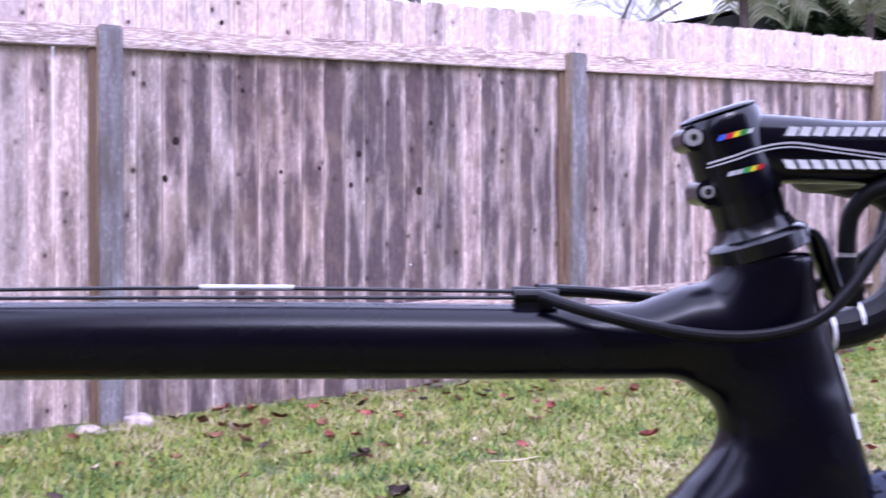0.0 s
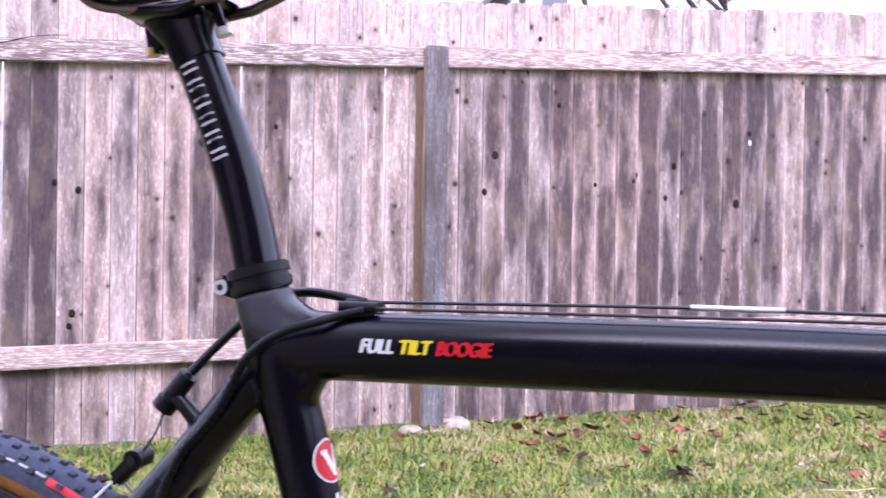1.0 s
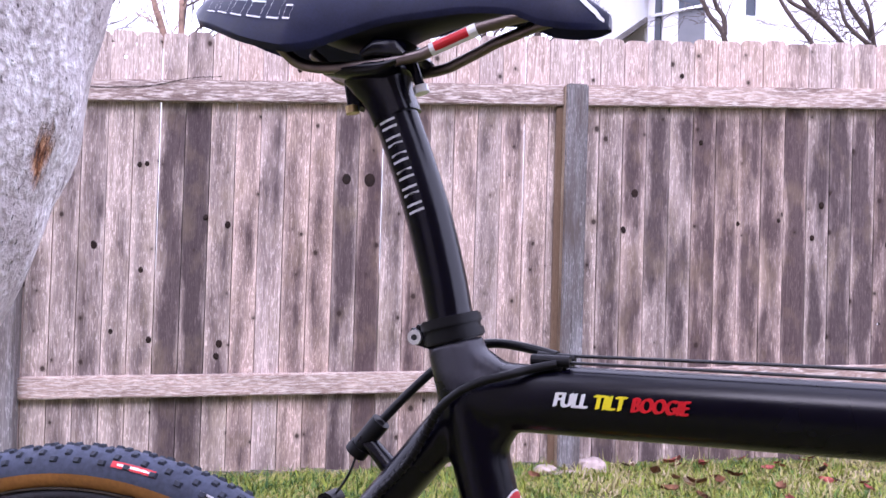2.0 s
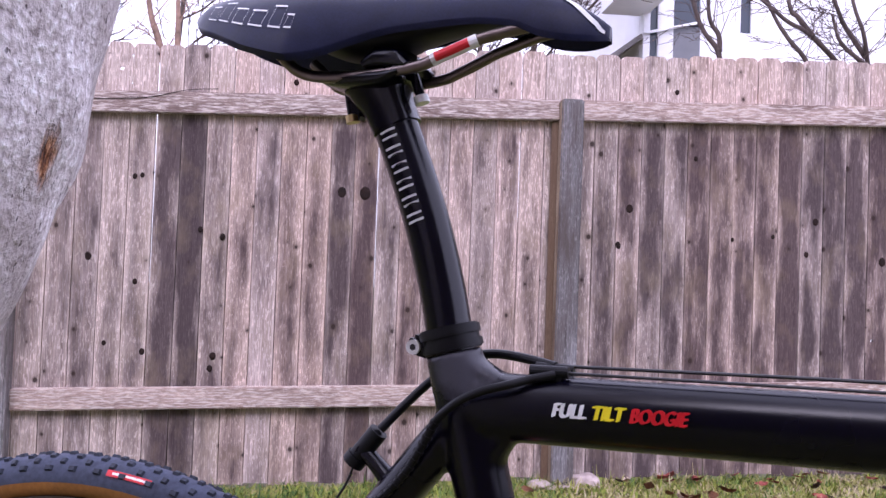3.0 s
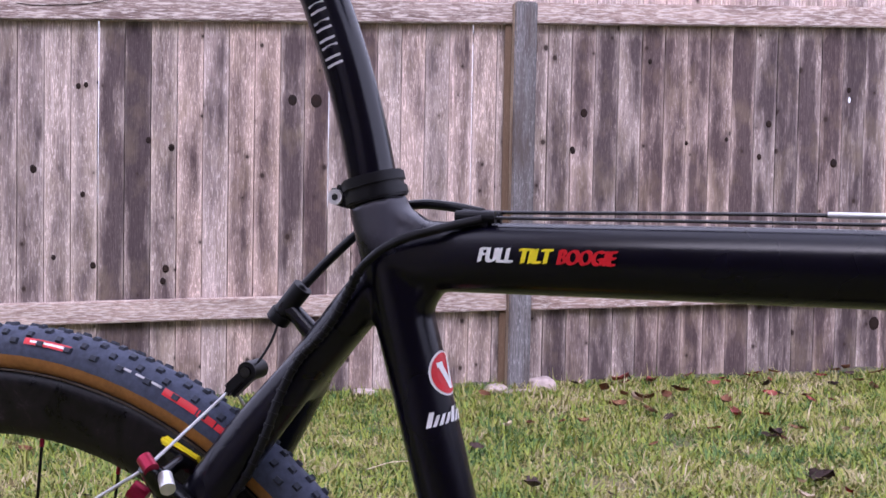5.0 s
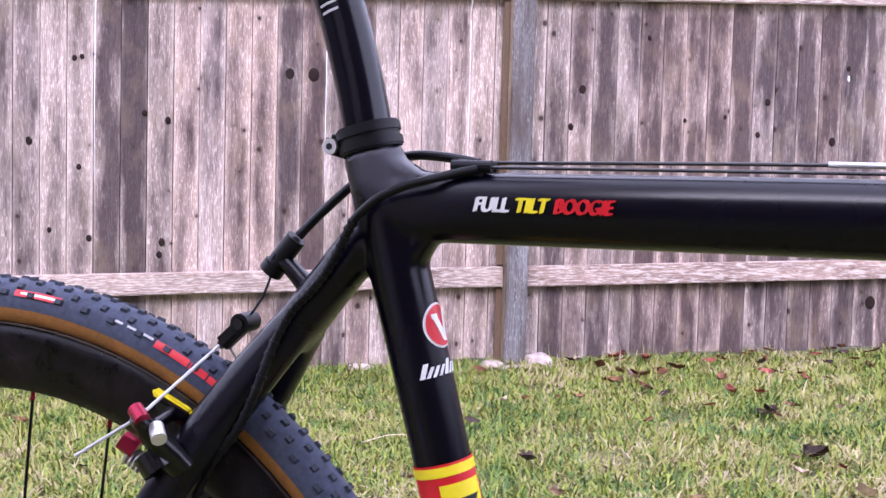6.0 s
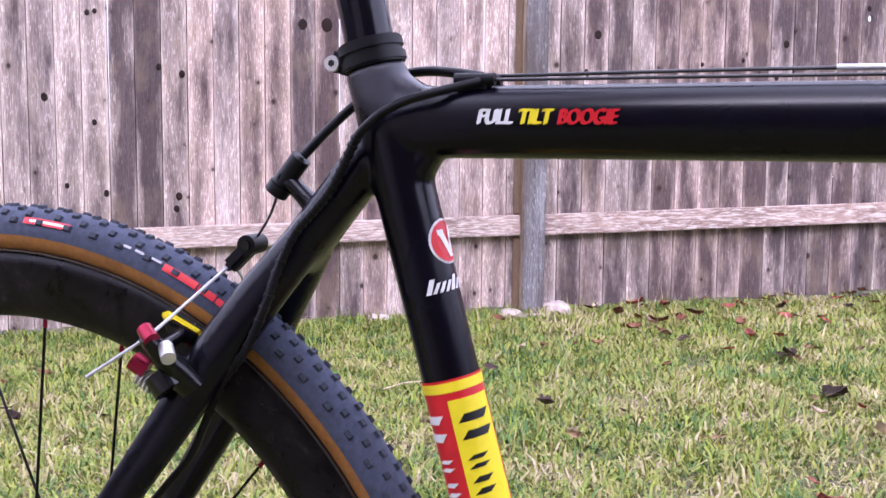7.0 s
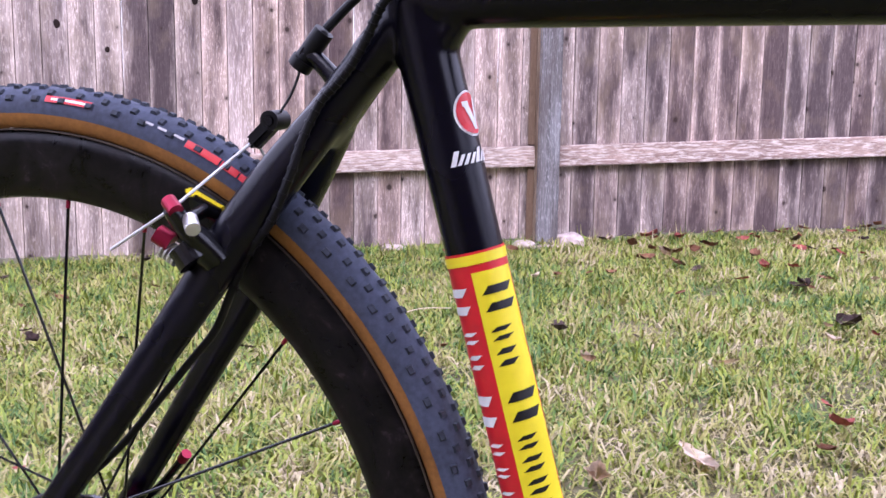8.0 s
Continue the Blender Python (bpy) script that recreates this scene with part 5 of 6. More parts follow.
for s in (-1, 1):
    arm = bmesh.new()
    sweep(arm, smooth_path([(0.170, 0.044 * s, 0.588, 0.010, 0.008), (0.163, 0.049 * s, 0.599, 0.010, 0.009), (0.157, 0.057 * s, 0.611, 0.0075, 0.0075), (0.152, 0.065 * s, 0.6235, 0.005, 0.006)], 5), 16)
    arm_ob = part("brake_arm", arm, gloss_black, bike, "glossy black cantilever brake arm", 60)
    part("arm_end", rod_bm((0.1495, 0.063 * s, 0.6270), (0.1575, 0.067 * s, 0.6215), 0.0048, 18), red_metal, arm_ob, "red anodised collar")
    part("arm_bolt", rod_bm((0.162, 0.060 * s, 0.6165), (0.1695, 0.068 * s, 0.6115), 0.0046, 18), steel, arm_ob, "bright pivot bolt")
    part("arm_boss", rod_bm((0.152, 0.052 * s, 0.598), (0.160, 0.052 * s, 0.588), 0.011, 20), gloss_black, arm_ob)
    part("spring_cap", rod_bm((0.137, 0.058 * s, 0.606), (0.146, 0.056 * s, 0.600), 0.0062, 20), red_metal, arm_ob, "red spring cap")
    coil = bmesh.new()
    for k in range(4):
        f = k / 3
        c = Vector((0.1405 + 0.008 * f, (0.0555 - 0.001 * f) * s, 0.5965 - 0.005 * f))
        rod(coil, c, c + Vector((0.0012, 0, -0.0008)), 0.0062, 18)
    part("spring", coil, steel, arm_ob, "bright coil spring")
    pad = bmesh.new()
    add_box(pad, (0.030, 0.007, 0.0052), pose(0.1475, 0.021 * s, 0.6222, 0, 25, 0), 0.0018)
    part("brake_pad", pad, yellow_paint, arm_ob, "yellow brake pad against the rim", 40)
    hold = bmesh.new()
    add_box(hold, (0.024, 0.007, 0.009), pose(0.153, 0.029 * s, 0.6185, 0, 24, 0), 0.002)
    rod(hold, (0.153, 0.03 * s, 0.618), (0.153, 0.058 * s, 0.612), 0.0045)
    part("pad_holder", hold, gloss_black, arm_ob, "", 40)
    wire = [(0.1715, 0.004 * s, 0.6585), (0.1535, 0.066 * s, 0.6225)]
    if s < 0:
        wire.append((0.1135, -0.072, 0.5965))
    part("straddle_wire", tube_bm(wire, 0.0011, 8, 1), pale_wire, bike, "pale straddle wire")
part("skewer_lever", tube_bm([(0.0, 0.072, 0.347), (0.032, 0.076, 0.374), (0.060, 0.07, 0.404)], 0.0034, 10), gloss_black, bike, "black quick-release lever")
part("lever_tip", rod_bm((0.0595, 0.0705, 0.4035), (0.0645, 0.0695, 0.4095), 0.0044, 14), red_metal, bike, "red lever tip")


# ---- tree trunk beside the camera ----
def build_trunk():
    tree = tagged(new("tree"), "mottled pale grey tree trunk leaning over the lawn", "tree")
    bm = bmesh.new()
    st = smooth_path([(-1.62, -3.93, -0.08, 0.19, 0.19), (-1.49, -3.935, 0.12, 0.14, 0.14), (-1.36, -3.94, 0.38, 0.118, 0.118), (-1.213, -3.94, 0.66, 0.105, 0.105), (-1.1575, -3.94, 0.764, 0.1, 0.1), (-1.1375, -3.939, 0.807, 0.1, 0.1), (-1.1265, -3.939, 0.835, 0.1, 0.1), (-1.1215, -3.939, 0.853, 0.1, 0.1), (-1.1120, -3.939, 0.88, 0.1, 0.1), (-1.09, -3.939, 1.0, 0.098, 0.098), (-1.04, -3.95, 1.4, 0.095, 0.095), (-1.02, -3.97, 2.2, 0.085, 0.085), (-1.02, -4.0, 3.0, 0.065, 0.065)], 16)
    sweep(bm, st, 88)
    for v in bm.verts:
        p = v.co
        v.co += Vector((noise.noise(p * 9), noise.noise(p * 9 + Vector((7, 0, 0))), 0)) * 0.005 + Vector((noise.noise(p * 40), noise.noise(p * 40 + Vector((5, 0, 0))), 0)) * 0.0022
    trunk = part("trunk", bm, tree_bark, tree, "", 180)
    rng = random.Random(21)
    limbs = bmesh.new()

    def grow(p, d, r, depth):
        length = rng.uniform(0.5, 0.9) * (0.75 ** (3 - depth))
        q = p + d * length
        sweep(limbs, [(*p, r, r), (*(p.lerp(q, 0.5) + Vector((rng.uniform(-.03, .03), rng.uniform(-.03, .03), 0))), r * 0.85, r * 0.85), (*q, r * 0.65, r * 0.65)], 8)
        if depth:
            for _ in range(rng.choice((2, 3))):
                grow(q, (d + Vector((rng.uniform(-.8, .8), rng.uniform(-.8, .8), rng.uniform(-.1, .5)))).normalized(), r * 0.6, depth - 1)
    for k in range(5):
        grow(Vector((-1.02, -3.99, 2.7 + 0.06 * k)), Vector((rng.uniform(-.8, .8), rng.uniform(-.8, .8), 0.7)).normalized(), 0.035, 3)
    part("crown", limbs, tree_bark, tree, "bare upper limbs")


build_trunk()


# ---- behind the fence ----
def bare_tree(at, lean, height, radius, seed, label, spread=0.75, depth=4):
    rng = random.Random(seed)
    tree = tagged(new("bare_tree"), label, "tree")
    tree.location = at
    tb, cb = bmesh.new(), bmesh.new()
    top = Vector((lean[0], lean[1], height))
    sweep(tb, smooth_path([(0, 0, -0.3, radius * 1.3, radius * 1.3), (lean[0] * 0.2, lean[1] * 0.2, height * 0.33, radius, radius), (lean[0] * 0.55, lean[1] * 0.55, height * 0.66, radius * 0.8, radius * 0.8), (*top, radius * 0.55, radius * 0.55)], 4), 10)

    def grow(p, d, r, k):
        ln = rng.uniform(0.35, 0.75) * height * 0.30 * (0.78 ** (depth - k))
        mid = p + d * ln * 0.5 + Vector([rng.uniform(-1, 1) * ln * 0.09 for _ in range(3)])
        q = p + d * ln + Vector([rng.uniform(-1, 1) * ln * 0.08 for _ in range(3)])
        sweep(cb, [(*p, r, r), (*mid, r * 0.82, r * 0.82), (*q, r * 0.62, r * 0.62)], 6 if k > 1 else 4, cap=False)
        if k:
            for _ in range(3 if k > 1 else 2):
                nd = (d + Vector([rng.uniform(-1, 1) * spread, rng.uniform(-1, 1) * spread, rng.uniform(-0.35, 0.5)])).normalized()
                grow(p.lerp(q, rng.uniform(0.45, 1.0)), nd, max(r * 0.6, 0.006), k - 1)
    for f in (0.45, 0.55, 0.62, 0.7, 0.78, 0.86, 0.93, 1.0):
        d = Vector((rng.uniform(-1, 1), rng.uniform(-1, 1), rng.uniform(0.2, 0.9))).normalized()
        p = Vector((lean[0] * f * f, lean[1] * f * f, height * f))
        grow(p, d, radius * 0.42, depth)
    part("trunk", tb, twig_bark, tree, "", 180)
    part("crown", cb, twig_bark, tree, "bare winter branches", 180)


tan_bark = plain("tan_bark", (0.26, 0.17, 0.13), 0.9, 0, 0.35, 30, 0.5, 0.2)


def limbed_tree(base, limbs, r, seed, label, bark, twigs=7):
    """A leafless tree from its main limbs, each a run of points, with fine twigs off them."""
    rng = random.Random(seed)
    tree = tagged(new("bare_tree"), label, "tree")
    tree.location = base
    o = Vector(base)
    part("trunk", tube_bm([(0, 0, -0.3), tuple((Vector(limbs[0][0]) - o) * 0.5 + Vector((0.05, 0, 0))), tuple(Vector(limbs[0][0]) - o)], r * 1.15, 10), bark, tree, "", 180)
    cb = bmesh.new()

    def twig(p, d, rad, k):
        ln = rng.uniform(0.18, 0.42) * (0.75 ** (3 - k))
        mid = p + d * ln * 0.5 + Vector([rng.uniform(-1, 1) * ln * 0.12 for _ in range(3)])
        q = p + d * ln
        sweep(cb, [(*p, rad, rad), (*mid, rad * 0.8, rad * 0.8), (*q, rad * 0.55, rad * 0.55)], 5, cap=False)
        if k:
            for _ in range(2):
                twig(mid.lerp(q, rng.uniform(0, 1)), (d + Vector([rng.uniform(-0.8, 0.8) for _ in range(3)])).normalized(), max(rad * 0.65, 0.003), k - 1)
    for run in limbs:
        pts = smooth_path([tuple(Vector(p) - o) for p in run], 6)
        n = len(pts)
        sweep(cb, [(*p, r * (1 - 0.55 * i / n), r * (1 - 0.55 * i / n)) for i, p in enumerate(pts)], 9)
        for _ in range(twigs):
            p = Vector(pts[rng.randrange(n)])
            twig(p, Vector((rng.uniform(-1, 1), rng.uniform(-0.6, 0.6), rng.uniform(-0.1, 1))).normalized(), r * 0.2, 3)
    part("crown", cb, bark, tree, "bare winter branches", 180)


limbed_tree((2.5, 4.5, 0.1), [[(2.36, 4.5, 2.7), (2.33, 4.5, 2.97), (2.19, 4.5, 3.15), (2.09, 4.5, 3.4), (1.95, 4.6, 4.1), (1.9, 4.7, 5.0)], [(2.34, 4.5, 2.97), (2.33, 4.5, 3.12), (2.23, 4.5, 3.35), (2.25, 4.5, 4.2)]], 0.027, 3, "slender forked bare tree behind the fence", twig_bark)
limbed_tree((3.6, 4.5, 0.1), [[(3.3, 4.5, 2.6), (3.13, 4.5, 2.95), (2.96, 4.5, 3.14), (2.80, 4.5, 3.39), (2.6, 4.6, 4.0), (2.5, 4.7, 4.9)]], 0.024, 8, "leaning bare tree behind the fence", twig_bark)
limbed_tree((3.9, 4.7, 0.1), [[(3.6, 4.7, 2.85), (3.46, 4.6, 2.98), (3.16, 4.5, 3.18), (2.96, 4.5, 3.28), (2.80, 4.5, 3.40), (2.4, 4.6, 3.75)], [(3.20, 4.5, 3.16), (3.05, 4.5, 3.33), (2.97, 4.5, 3.44), (2.8, 4.5, 4.2)]], 0.028, 14, "bare tree with two long leaning limbs behind the fence", twig_bark, 5)
limbed_tree((4.0, 4.8, 0.1), [[(3.95, 4.8, 2.7), (3.82, 4.7, 3.0), (3.72, 4.6, 3.25), (3.60, 4.6, 3.6), (3.5, 4.7, 4.6)], [(3.80, 4.7, 3.05), (3.58, 4.7, 3.35), (3.45, 4.6, 3.5), (3.2, 4.6, 4.0)], [(3.85, 4.7, 2.95), (3.66, 4.6, 3.02), (3.5, 4.6, 3.16), (3.42, 4.6, 3.4)]], 0.026, 19, "dark bare tree with tangled twigs behind the fence", twig_bark, 8)
limbed_tree((-2.1, 4.5, 0.0), [[(-2.42, 4.5, 2.55), (-2.50, 4.5, 2.81), (-2.58, 4.5, 3.08), (-2.7, 4.5, 3.9)]], 0.036, 22, "slim tan bare trunk behind the fence", tan_bark, 4)
limbed_tree((-2.3, 4.5, 0.0), [[(-2.325, 4.5, 2.5), (-2.335, 4.5, 2.82), (-2.345, 4.5, 3.1), (-2.4, 4.5, 4.0)]], 0.030, 31, "slim tan bare trunk behind the fence", tan_bark, 4)
limbed_tree((4.7, 3.2, 0.1), [[(4.9, 3.2, 2.2), (5.1, 3.2, 2.5), (5.4, 3.2, 2.72), (5.8, 3.2, 2.95)], [(4.95, 3.2, 2.25), (5.0, 3.2, 2.5), (5.2, 3.2, 2.9)], [(5.1, 3.2, 2.5), (5.35, 3.2, 2.6), (5.75, 3.2, 2.7)]], 0.026, 44, "low bare shrub with slanting stems behind the fence", twig_bark, 5)
bare_tree((-4.6, 8.5, 0), (0.6, 0.2), 6.0, 0.05, 37, "bare tree far behind the fence")
bare_tree((-3.3, 9.5, 0), (0.3, 0.2), 6.0, 0.04, 52, "thin bare tree far behind the fence")
bare_tree((1.55, 10.0, 0), (0.3, 0.2), 6.2, 0.05, 41, "bare tree with fine twigs far behind the fence")
bare_tree((0.7, 9.0, 0), (0.2, 0.2), 5.6, 0.04, 63, "bare tree with fine twigs far behind the fence")


def build_house():
    house = tagged(new("house"), "white two-storey neighbouring house with dark windows", "house")
    Y = 8.0
    x0, x1 = 2.68, 10.2
    # wall in pieces round the window openings
    wins = [(2.745, 2.885, 2.6, 5.2), (3.04, 3.42, 2.6, 5.2), (3.89, 4.07, 4.04, 5.6)]

    def slab(a, b, z0, z1, name="wall"):
        part(name, box_bm((b - a, 0.18, z1 - z0), ((a + b) / 2, Y + 0.09, (z0 + z1) / 2)), siding_white, house)
    slab(x0, x1, -0.2, 2.6)
    slab(x0, x1, 5.6, 6.4)
    edges = [x0] + [e for w in wins for e in w[:2]] + [x1]
    for a, b in zip(edges[::2], edges[1::2]):
        slab(a, b, 2.6, 5.6)
    for a, b, z0, z1 in wins:
        if z0 > 2.6:
            slab(a, b, 2.6, z0)
        if z1 < 5.6:
            slab(a, b, z1, 5.6)
        win = part("window", box_bm((b - a, 0.05, 0.05), ((a + b) / 2, Y + 0.03, z0 + 0.025)), siding_white, house, "dark window in a white frame")
        for c, sz in (((a + 0.01, Y + 0.03, (z0 + z1) / 2), (0.02, 0.05, z1 - z0 - 0.1)), ((b - 0.01, Y + 0.03, (z0 + z1) / 2), (0.02, 0.05, z1 - z0 - 0.1)), (((a + b) / 2, Y + 0.03, z1 - 0.025), (b - a, 0.05, 0.05))):
            part("frame", box_bm(sz, c), siding_white, win)
        part("pane", box_bm((b - a - 0.04, 0.012, z1 - z0 - 0.1), ((a + b) / 2, Y + 0.06, (z0 + z1) / 2)), glass_dark, win, "dark glass")
    part("blind", box_bm((0.34, 0.02, 1.5), (3.23, Y + 0.02, 3.38)), grey_panel, house, "grey lower screen across the window")
    cap = part("screen_edge", box_bm((0.75, 0.04, 0.03), (0, 0, 0)), siding_white, house, "white sloping edge over the screen")
    cap.matrix_basis = pose(3.06, Y - 0.03, 4.10, 0, -14, 0)
    part("soffit", box_bm((0.56, 1.1, 0.6), (2.46, Y - 0.4, 4.56)), siding_white, house, "white boxed eave")
    lean = part("porch_roof", box_bm((1.5, 2.6, 0.06), (-0.75, 0, 0)), roof_grey, house, "low grey shingle roof")
    lean.matrix_basis = pose(2.68, Y + 1.32, 3.99, 0, -36.8, 0)
    part("porch_wall", box_bm((0.9, 0.1, 3.2), (2.2, Y + 0.3, 1.5)), siding_white, house)
    bm = bmesh.new()
    for z in np.arange(0.2, 6.3, 0.2):
        add_box(bm, (x1 - 6.0, 0.012, 0.012), Matrix.Translation(((x1 + 6.0) / 2, Y - 0.004, z)))
    part("siding_lap", bm, siding_white, house)
    rf = part("roof", box_bm((x1 - x0 + 1.0, 5.5, 0.15), (0, 0, 0)), roof_grey, house)
    rf.matrix_basis = pose((x0 + x1) / 2, Y + 2.2, 7.5, 24, 0, 0)
    for a in (x0, x1):
        part("side_wall", box_bm((0.18, 4.2, 6.6), (a + (0.09 if a == x0 else -0.09), Y + 2.29, 3.1)), siding_white, house)
    part("back_wall", box_bm((x1 - x0, 0.18, 6.6), ((x0 + x1) / 2, Y + 4.48, 3.1)), siding_white, house)


build_house()


def build_shed():
    shed = tagged(new("outbuilding"), "pale outbuilding with a sloping white roof edge", "building")
    wb = bmesh.new()
    ends = [[wb.verts.new((x, y, z)) for x, z in ((6.25, 0.0), (10.3, 0.0), (10.3, 3.88), (6.25, 2.87))] for y in (3.85, 6.1)]
    wb.faces.new(ends[0])
    wb.faces.new(ends[1][::-1])
    for j in range(4):
        wb.faces.new((ends[0][j], ends[1][j], ends[1][(j + 1) % 4], ends[0][(j + 1) % 4]))
    # the eave's shadow is put into this wall's grey colour
    part("wall", wb, grey_panel, shed, "wall coloured grey for the shade under the eave")
    r = part("roof", box_bm((5.0, 2.7, 0.8), (0, 0, 0.4)), siding_white, shed, "white sloping roof")
    r.matrix_basis = pose(8.37, 4.95, 3.45, 0, -14.2, 0)


build_shed()


def leaf_cloud(name, count, centre, size, leaf, seed, material):
    rng = np.random.default_rng(seed)
    d = rng.normal(size=(count, 3))
    d /= np.linalg.norm(d, axis=1)[:, None]
    lump = 0.75 + 0.25 * np.sin(d[:, 0] * 5 + 1) * np.cos(d[:, 2] * 4)
    c = d * (rng.uniform(0.35, 1, count) ** 0.5 * lump)[:, None] * np.array(size) + np.array(centre)
    a = rng.normal(size=(count, 3))
    a /= np.linalg.norm(a, axis=1)[:, None]
    b = np.cross(a, rng.normal(size=(count, 3)))
    b /= np.linalg.norm(b, axis=1)[:, None]
    L = leaf * rng.uniform(0.6, 1.4, count)[:, None]
    v = np.stack([c - a * L, c + b * L * 0.35, c + a * L, c - b * L * 0.35], 1).reshape(-1, 3)
    return raw_mesh(name, v, np.arange(len(v)), np.full(count, 4), material)


def evergreen(at, size, seed):
    tree = tagged(new("evergreen"), "dense dark green broadleaf tree behind the fence", "tree")
    tree.location = at
    part("trunk", tube_bm([(0, 0, -0.3), (0.1, 0, 1.4), (0, 0.1, size[2] + 1.6)], 0.06, 10), twig_bark, tree)
    cr = new("crown", leaf_cloud("crown", 9000, (0, 0, size[2] + 1.2), size, 0.11, seed, foliage_mat))
    cr.parent = tree


evergreen((7.7, 2.95, 0), (1.0, 0.8, 2.0), 3)
evergreen((9.2, 3.0, 0), (1.2, 0.8, 2.2), 9)


def palm(at, count, reach, seed, low=1.3):
    rng = random.Random(seed)
    plant = tagged(new("palm"), "arching pale green palm fronds over the fence", "palm")
    plant.location = at
    part("stem", tube_bm([(0, 0, -low), (0.03, 0, 0.8), (0, 0, 1.75)], 0.035, 10), twig_bark, plant)
    for k in range(count):
        az = 2 * math.pi * k / count + rng.uniform(-0.2, 0.2)
        up = rng.uniform(0.3, 1.1)
        pts = [Vector((0, 0, 1.7))]
        for j in range(1, 8):
            f = j / 7
            pts.append(Vector((math.cos(az) * reach * f, math.sin(az) * reach * f, 1.7 + up * math.sin(f * 2.3) * reach * 0.75 - 0.25 * f * f * reach)))
        fr = bmesh.new()
        for a, b in zip(pts, pts[1:]):
            rod(fr, a, b, 0.006, 5)
            side = (b - a).cross(Vector((0, 0, 1))).normalized()
            for s in (-1, 1):
                for h in (0.0, 0.33, 0.66):
                    p = a.lerp(b, h)
                    tip = p + side * s * reach * 0.28 + (b - a) * 1.2 - Vector((0, 0, 0.08 * reach))
                    w = (b - a).normalized() * 0.018
                    v = [fr.verts.new(q) for q in (p - w, p.lerp(tip, 0.5) - w + Vector((0, 0, 0.03)), tip, p.lerp(tip, 0.5) + w + Vector((0, 0, 0.03)), p + w)]
                    fr.faces.new(v)
        part("frond", fr, palm_mat, plant)


palm((5.3, 1.9, 0.95), 11, 0.7, 4)
palm((6.9, 2.0, 1.0), 10, 0.75, 6)


# ---- lawn ----
def build_grass():
    rng = np.random.default_rng(12)
    # thick where the lawn is seen from near by, thinning smoothly to fewer, broader blades round it
    most, least = 21000.0, 3000.0

    def density(x, y):
        away = np.hypot(np.maximum(np.abs(x - 1.0) - 3.4, 0), np.maximum(-2.5 - y, 0))
        f = np.clip(away / 1.9, 0, 1)
        return most + (least - most) * f * f * (3 - 2 * f)
    tiles = []
    for x0 in np.arange(-7.0, 9.6, 0.4):
        for y0 in np.arange(-7.2, 0.03, 0.4):
            x1, y1 = min(x0 + 0.4, 9.6), min(y0 + 0.4, 0.03)
            top = density(np.array([x0, x1, x0, x1, 1.0 if x0 < 1.0 < x1 else x0]), np.array([y0, y0, y1, y1, y1])).max()
            k = int((x1 - x0) * (y1 - y0) * top)
            q = np.stack([rng.uniform(x0, x1, k), rng.uniform(y0, y1, k)], 1)
            tiles.append(q[rng.uniform(size=k) < density(q[:, 0], q[:, 1]) / top])
    P = np.concatenate(tiles)
    # tufts: thin out by a slow pattern, and thinner right at the fence
    tuft = np.sin(P[:, 0] * 11 + 2 * np.sin(P[:, 1] * 7)) * np.sin(P[:, 1] * 13 + 1.5 * np.sin(P[:, 0] * 9))
    keep = rng.uniform(size=len(P)) < 0.70 + 0.3 * tuft
    keep &= rng.uniform(size=len(P)) < np.clip(0.9 + (-P[:, 1]) * 3.0, 0, 1)
    P, tuft = P[keep], tuft[keep]
    n = len(P)
    z = ground_z(P[:, 0], P[:, 1])
    az = rng.uniform(0, 2 * np.pi, n)
    tilt = np.abs(rng.normal(1.0, 0.38, n)).clip(0.05, 1.4)
    length = rng.gamma(5, 0.0080, n).clip(0.014, 0.095) * (1 + 0.3 * tuft)
    flat = rng.uniform(size=n) < 0.5
    tilt[flat] = rng.uniform(1.2, 1.5, flat.sum())
    broad = np.sqrt(most / density(P[:, 0], P[:, 1])) ** 0.9
    wid = rng.uniform(0.0013, 0.0038, n) * broad
    length = length * (1 + 0.25 * (broad - 1))
    dirv = np.stack([np.cos(az), np.sin(az), np.zeros(n)], 1)
    side = np.stack([-np.sin(az), np.cos(az), np.zeros(n)], 1)
    base = np.stack([P[:, 0], P[:, 1], z - 0.004], 1)
    upv = np.array([0, 0, 1.0])
    mid = base + (dirv * np.sin(tilt * 0.6)[:, None] + upv * np.cos(tilt * 0.6)[:, None]) * (length * 0.55)[:, None]
    t2 = tilt * 1.45
    tip = mid + (dirv * np.sin(t2)[:, None] + upv * np.cos(t2)[:, None]) * (length * 0.5)[:, None]
    tip[:, 2] = np.maximum(tip[:, 2], z + 0.003)
    w = side * wid[:, None]
    v = np.stack([base - w, base + w, mid + w * 0.85, tip, mid - w * 0.85], 1).reshape(-1, 3)
    i = np.arange(n)[:, None] * 5
    f = (i + np.array([[0, 1, 2, 4, 4, 2, 3]])).ravel()
    sizes = np.tile([4, 3], n)
    me = raw_mesh("grass", v, f, sizes, grass_mat)
    return tagged(new("grass", me), "patchy green and straw-coloured winter lawn", "grass", kind="stuff")


build_grass()


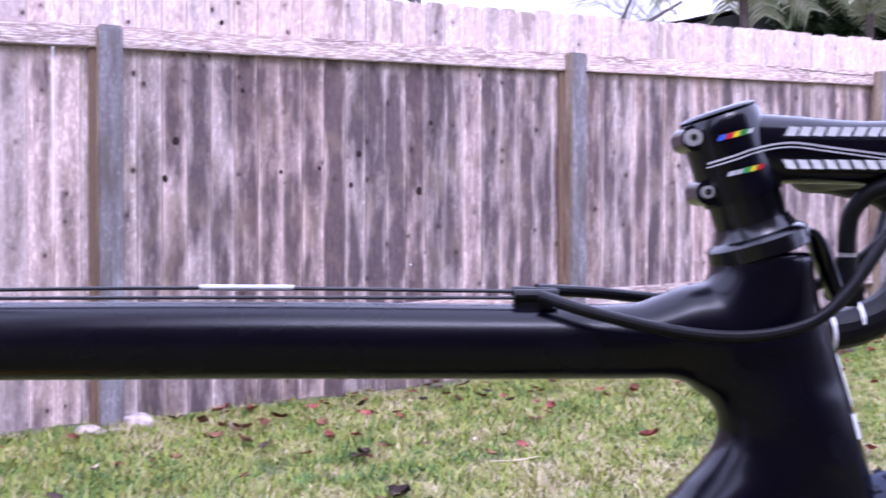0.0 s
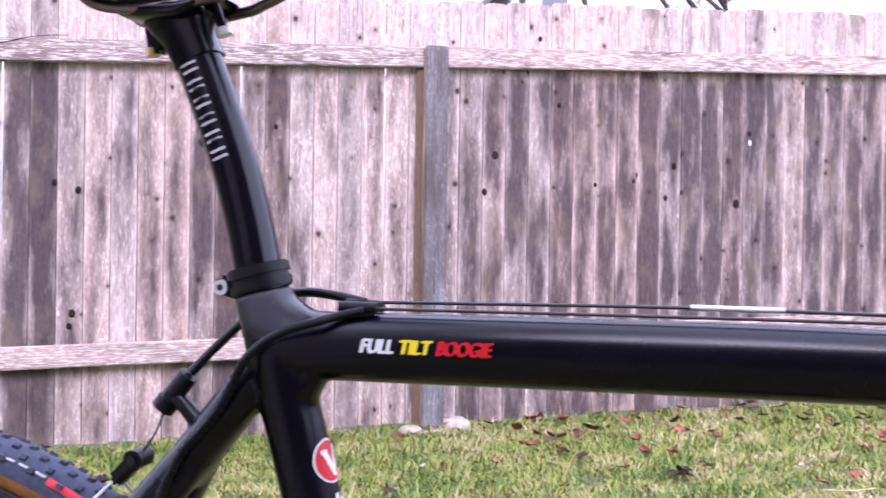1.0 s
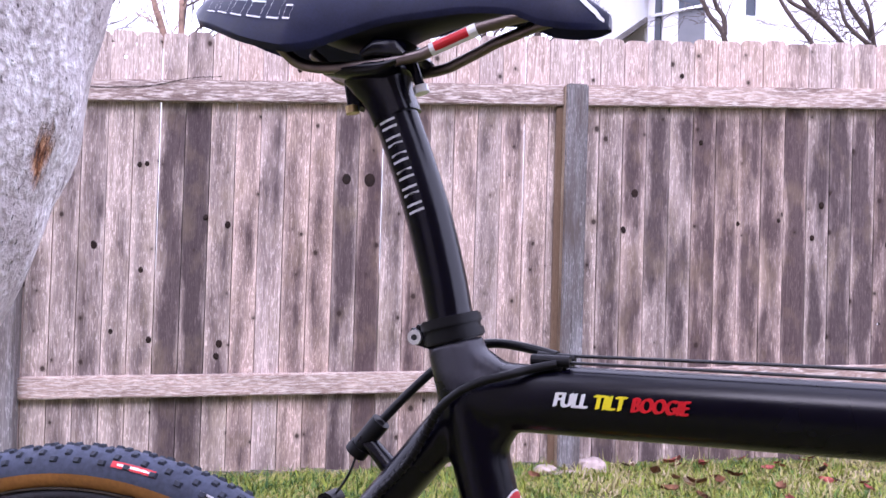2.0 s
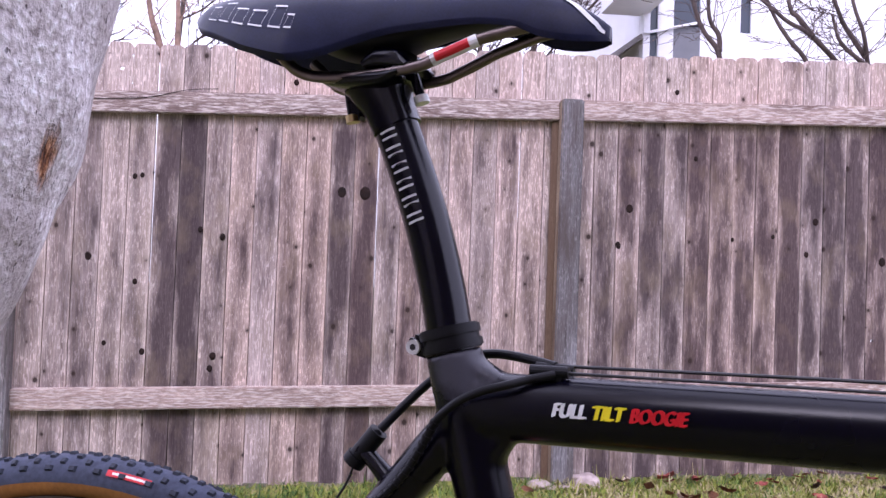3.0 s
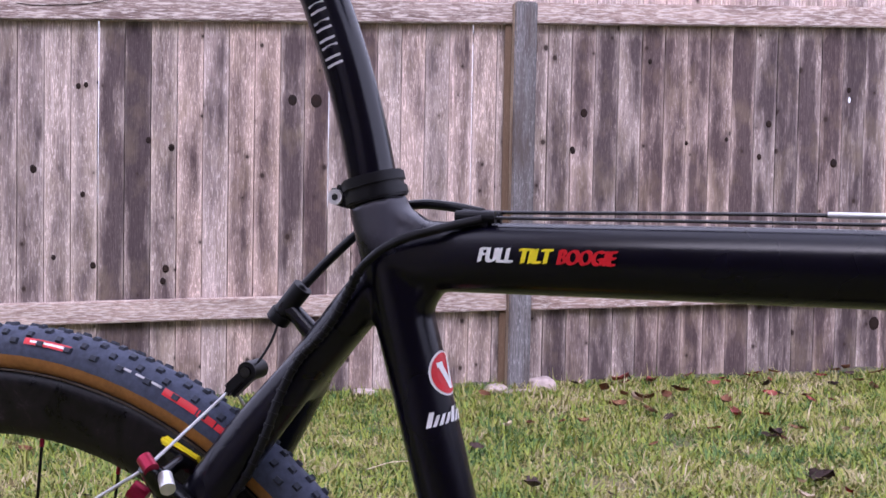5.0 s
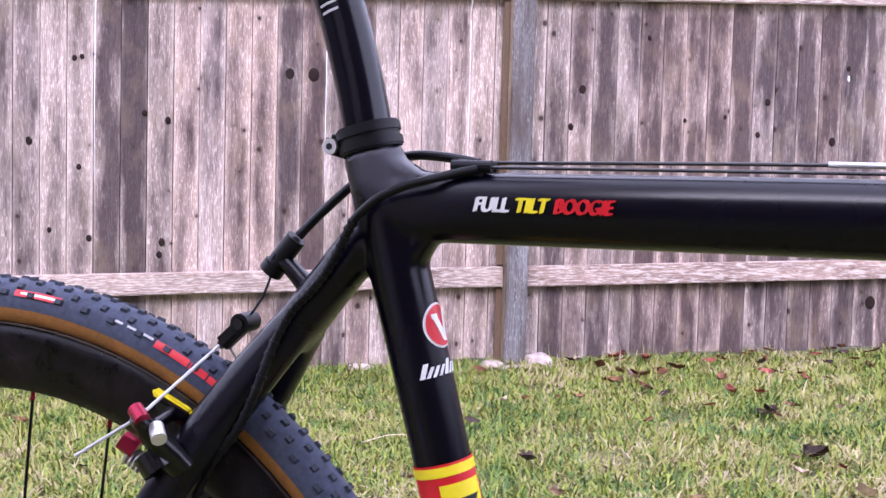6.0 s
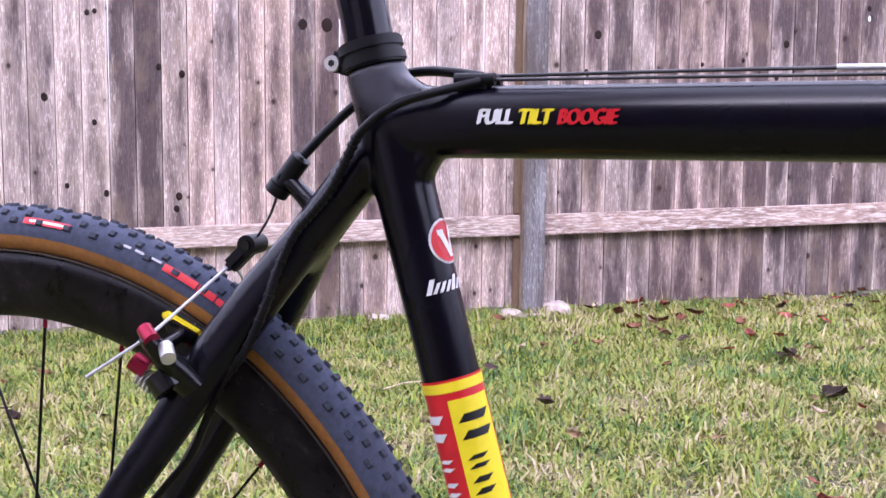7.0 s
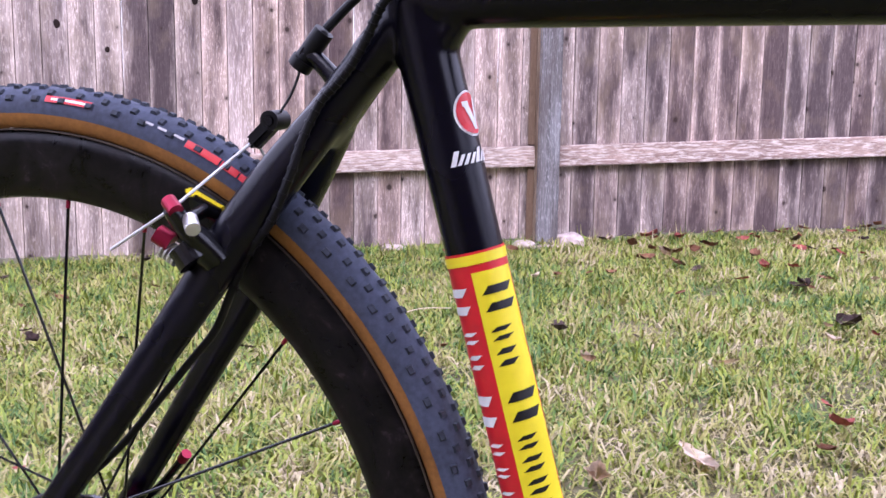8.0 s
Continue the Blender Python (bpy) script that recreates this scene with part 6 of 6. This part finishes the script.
def leaf_mesh(seed, curl, material, length=0.07, lobes=0):
    rng = random.Random(seed)
    bm = bmesh.new()
    rows = []
    for i in range(9):
        f = i / 8
        w = math.sin(math.pi * min(1, f * 0.94 + 0.06)) ** 0.8 * length * 0.33 * (1 + 0.25 * lobes * math.sin(f * 16))
        row = []
        for j in (-1, -0.5, 0, 0.5, 1):
            z = curl * length * (abs(j) ** 1.5 * 0.5 + (f - 0.5) ** 2 * 1.4) + rng.uniform(-0.002, 0.002)
            row.append(bm.verts.new(((f - 0.5) * length, j * w, z)))
        rows.append(row)
    for a, b in zip(rows, rows[1:]):
        for j in range(4):
            bm.faces.new((a[j], a[j + 1], b[j + 1], b[j]))
    bmesh.ops.solidify(bm, geom=bm.faces[:], thickness=0.0006)
    me = bpy.data.meshes.new("fallen_leaf")
    bm.to_mesh(me)
    bm.free()
    me.materials.append(material)
    me.shade_smooth()
    return me


def scatter_leaves():
    rng = random.Random(77)
    kinds = []
    for k, (mat, label) in enumerate(((litter_mats[0], "curled brown fallen leaf on the grass"), (litter_mats[1], "dark withered fallen leaf on the grass"), (litter_mats[2], "russet fallen leaf on the grass"), (litter_mats[3], "pale bleached fallen leaf on the grass"))):
        for c in (0.15, 0.4):
            kinds.append((leaf_mesh(k * 7 + int(c * 10), c, mat, rng.uniform(0.055, 0.085), k % 2), label))

    def put(x, y, kind, s=1.0, rz=None):
        me, label = kinds[kind]
        ob = new("fallen_leaf", me)
        ob.matrix_world = pose(x, y, float(ground_z(x, y)) + rng.uniform(0.026, 0.04), rng.uniform(-20, 20), rng.uniform(-20, 20), rng.uniform(0, 360) if rz is None else rz) @ Matrix.Scale(s, 4)
        tagged(ob, label, "leaf", "fallen leaves")
    # leaves that stand out
    for x, y, kind, s in ((0.60, -1.16, 2, 1.1), (0.51, -1.66, 3, 1.1), (-0.24, -2.53, 6, 1.3), (-0.44, -2.59, 7, 0.9), (0.62, -1.14, 3, 0.8), (1.55, -1.49, 5, 1.0), (-0.17, -0.31, 0, 0.8), (0.05, -1.95, 6, 1.2), (-0.28, -1.9, 7, 0.8), (0.45, -2.0, 7, 1.0), (-0.35, -1.15, 2, 0.8), (-0.28, -1.6, 3, 0.8), (0.1, -2.4, 5, 0.9), (0.3, -2.35, 1, 1.0), (-0.9, -1.25, 4, 1.0)):
        put(x, y, kind, s)
    for _ in range(110):
        x = rng.uniform(-2.6, 4.5)
        y = -rng.uniform(0.06, 2.6)
        put(x, y, rng.choice((0, 0, 1, 1, 2, 3, 4, 5, 0, 7)), rng.uniform(0.4, 0.8))
    for _ in range(115):
        x = rng.uniform(0.2, 4.4)
        put(x, -rng.uniform(0.03, 1.0) ** 1.5, rng.choice((0, 1, 2, 4, 5, 0, 4)), rng.uniform(0.6, 1.15))


scatter_leaves()
for pts in ([(-0.70, -1.35, 0.035), (-0.62, -1.30, 0.04), (-0.53, -1.29, 0.035)], [(0.9, -1.5, 0.035), (0.97, -1.55, 0.04), (1.06, -1.53, 0.035)]):
    tagged(part("twig", tube_bm([(x, y, z + float(ground_z(x, y))) for x, y, z in pts], 0.0015, 6), litter_mats[3], None, "", 180), "thin pale dry twig lying in the grass", "twig", "twigs")
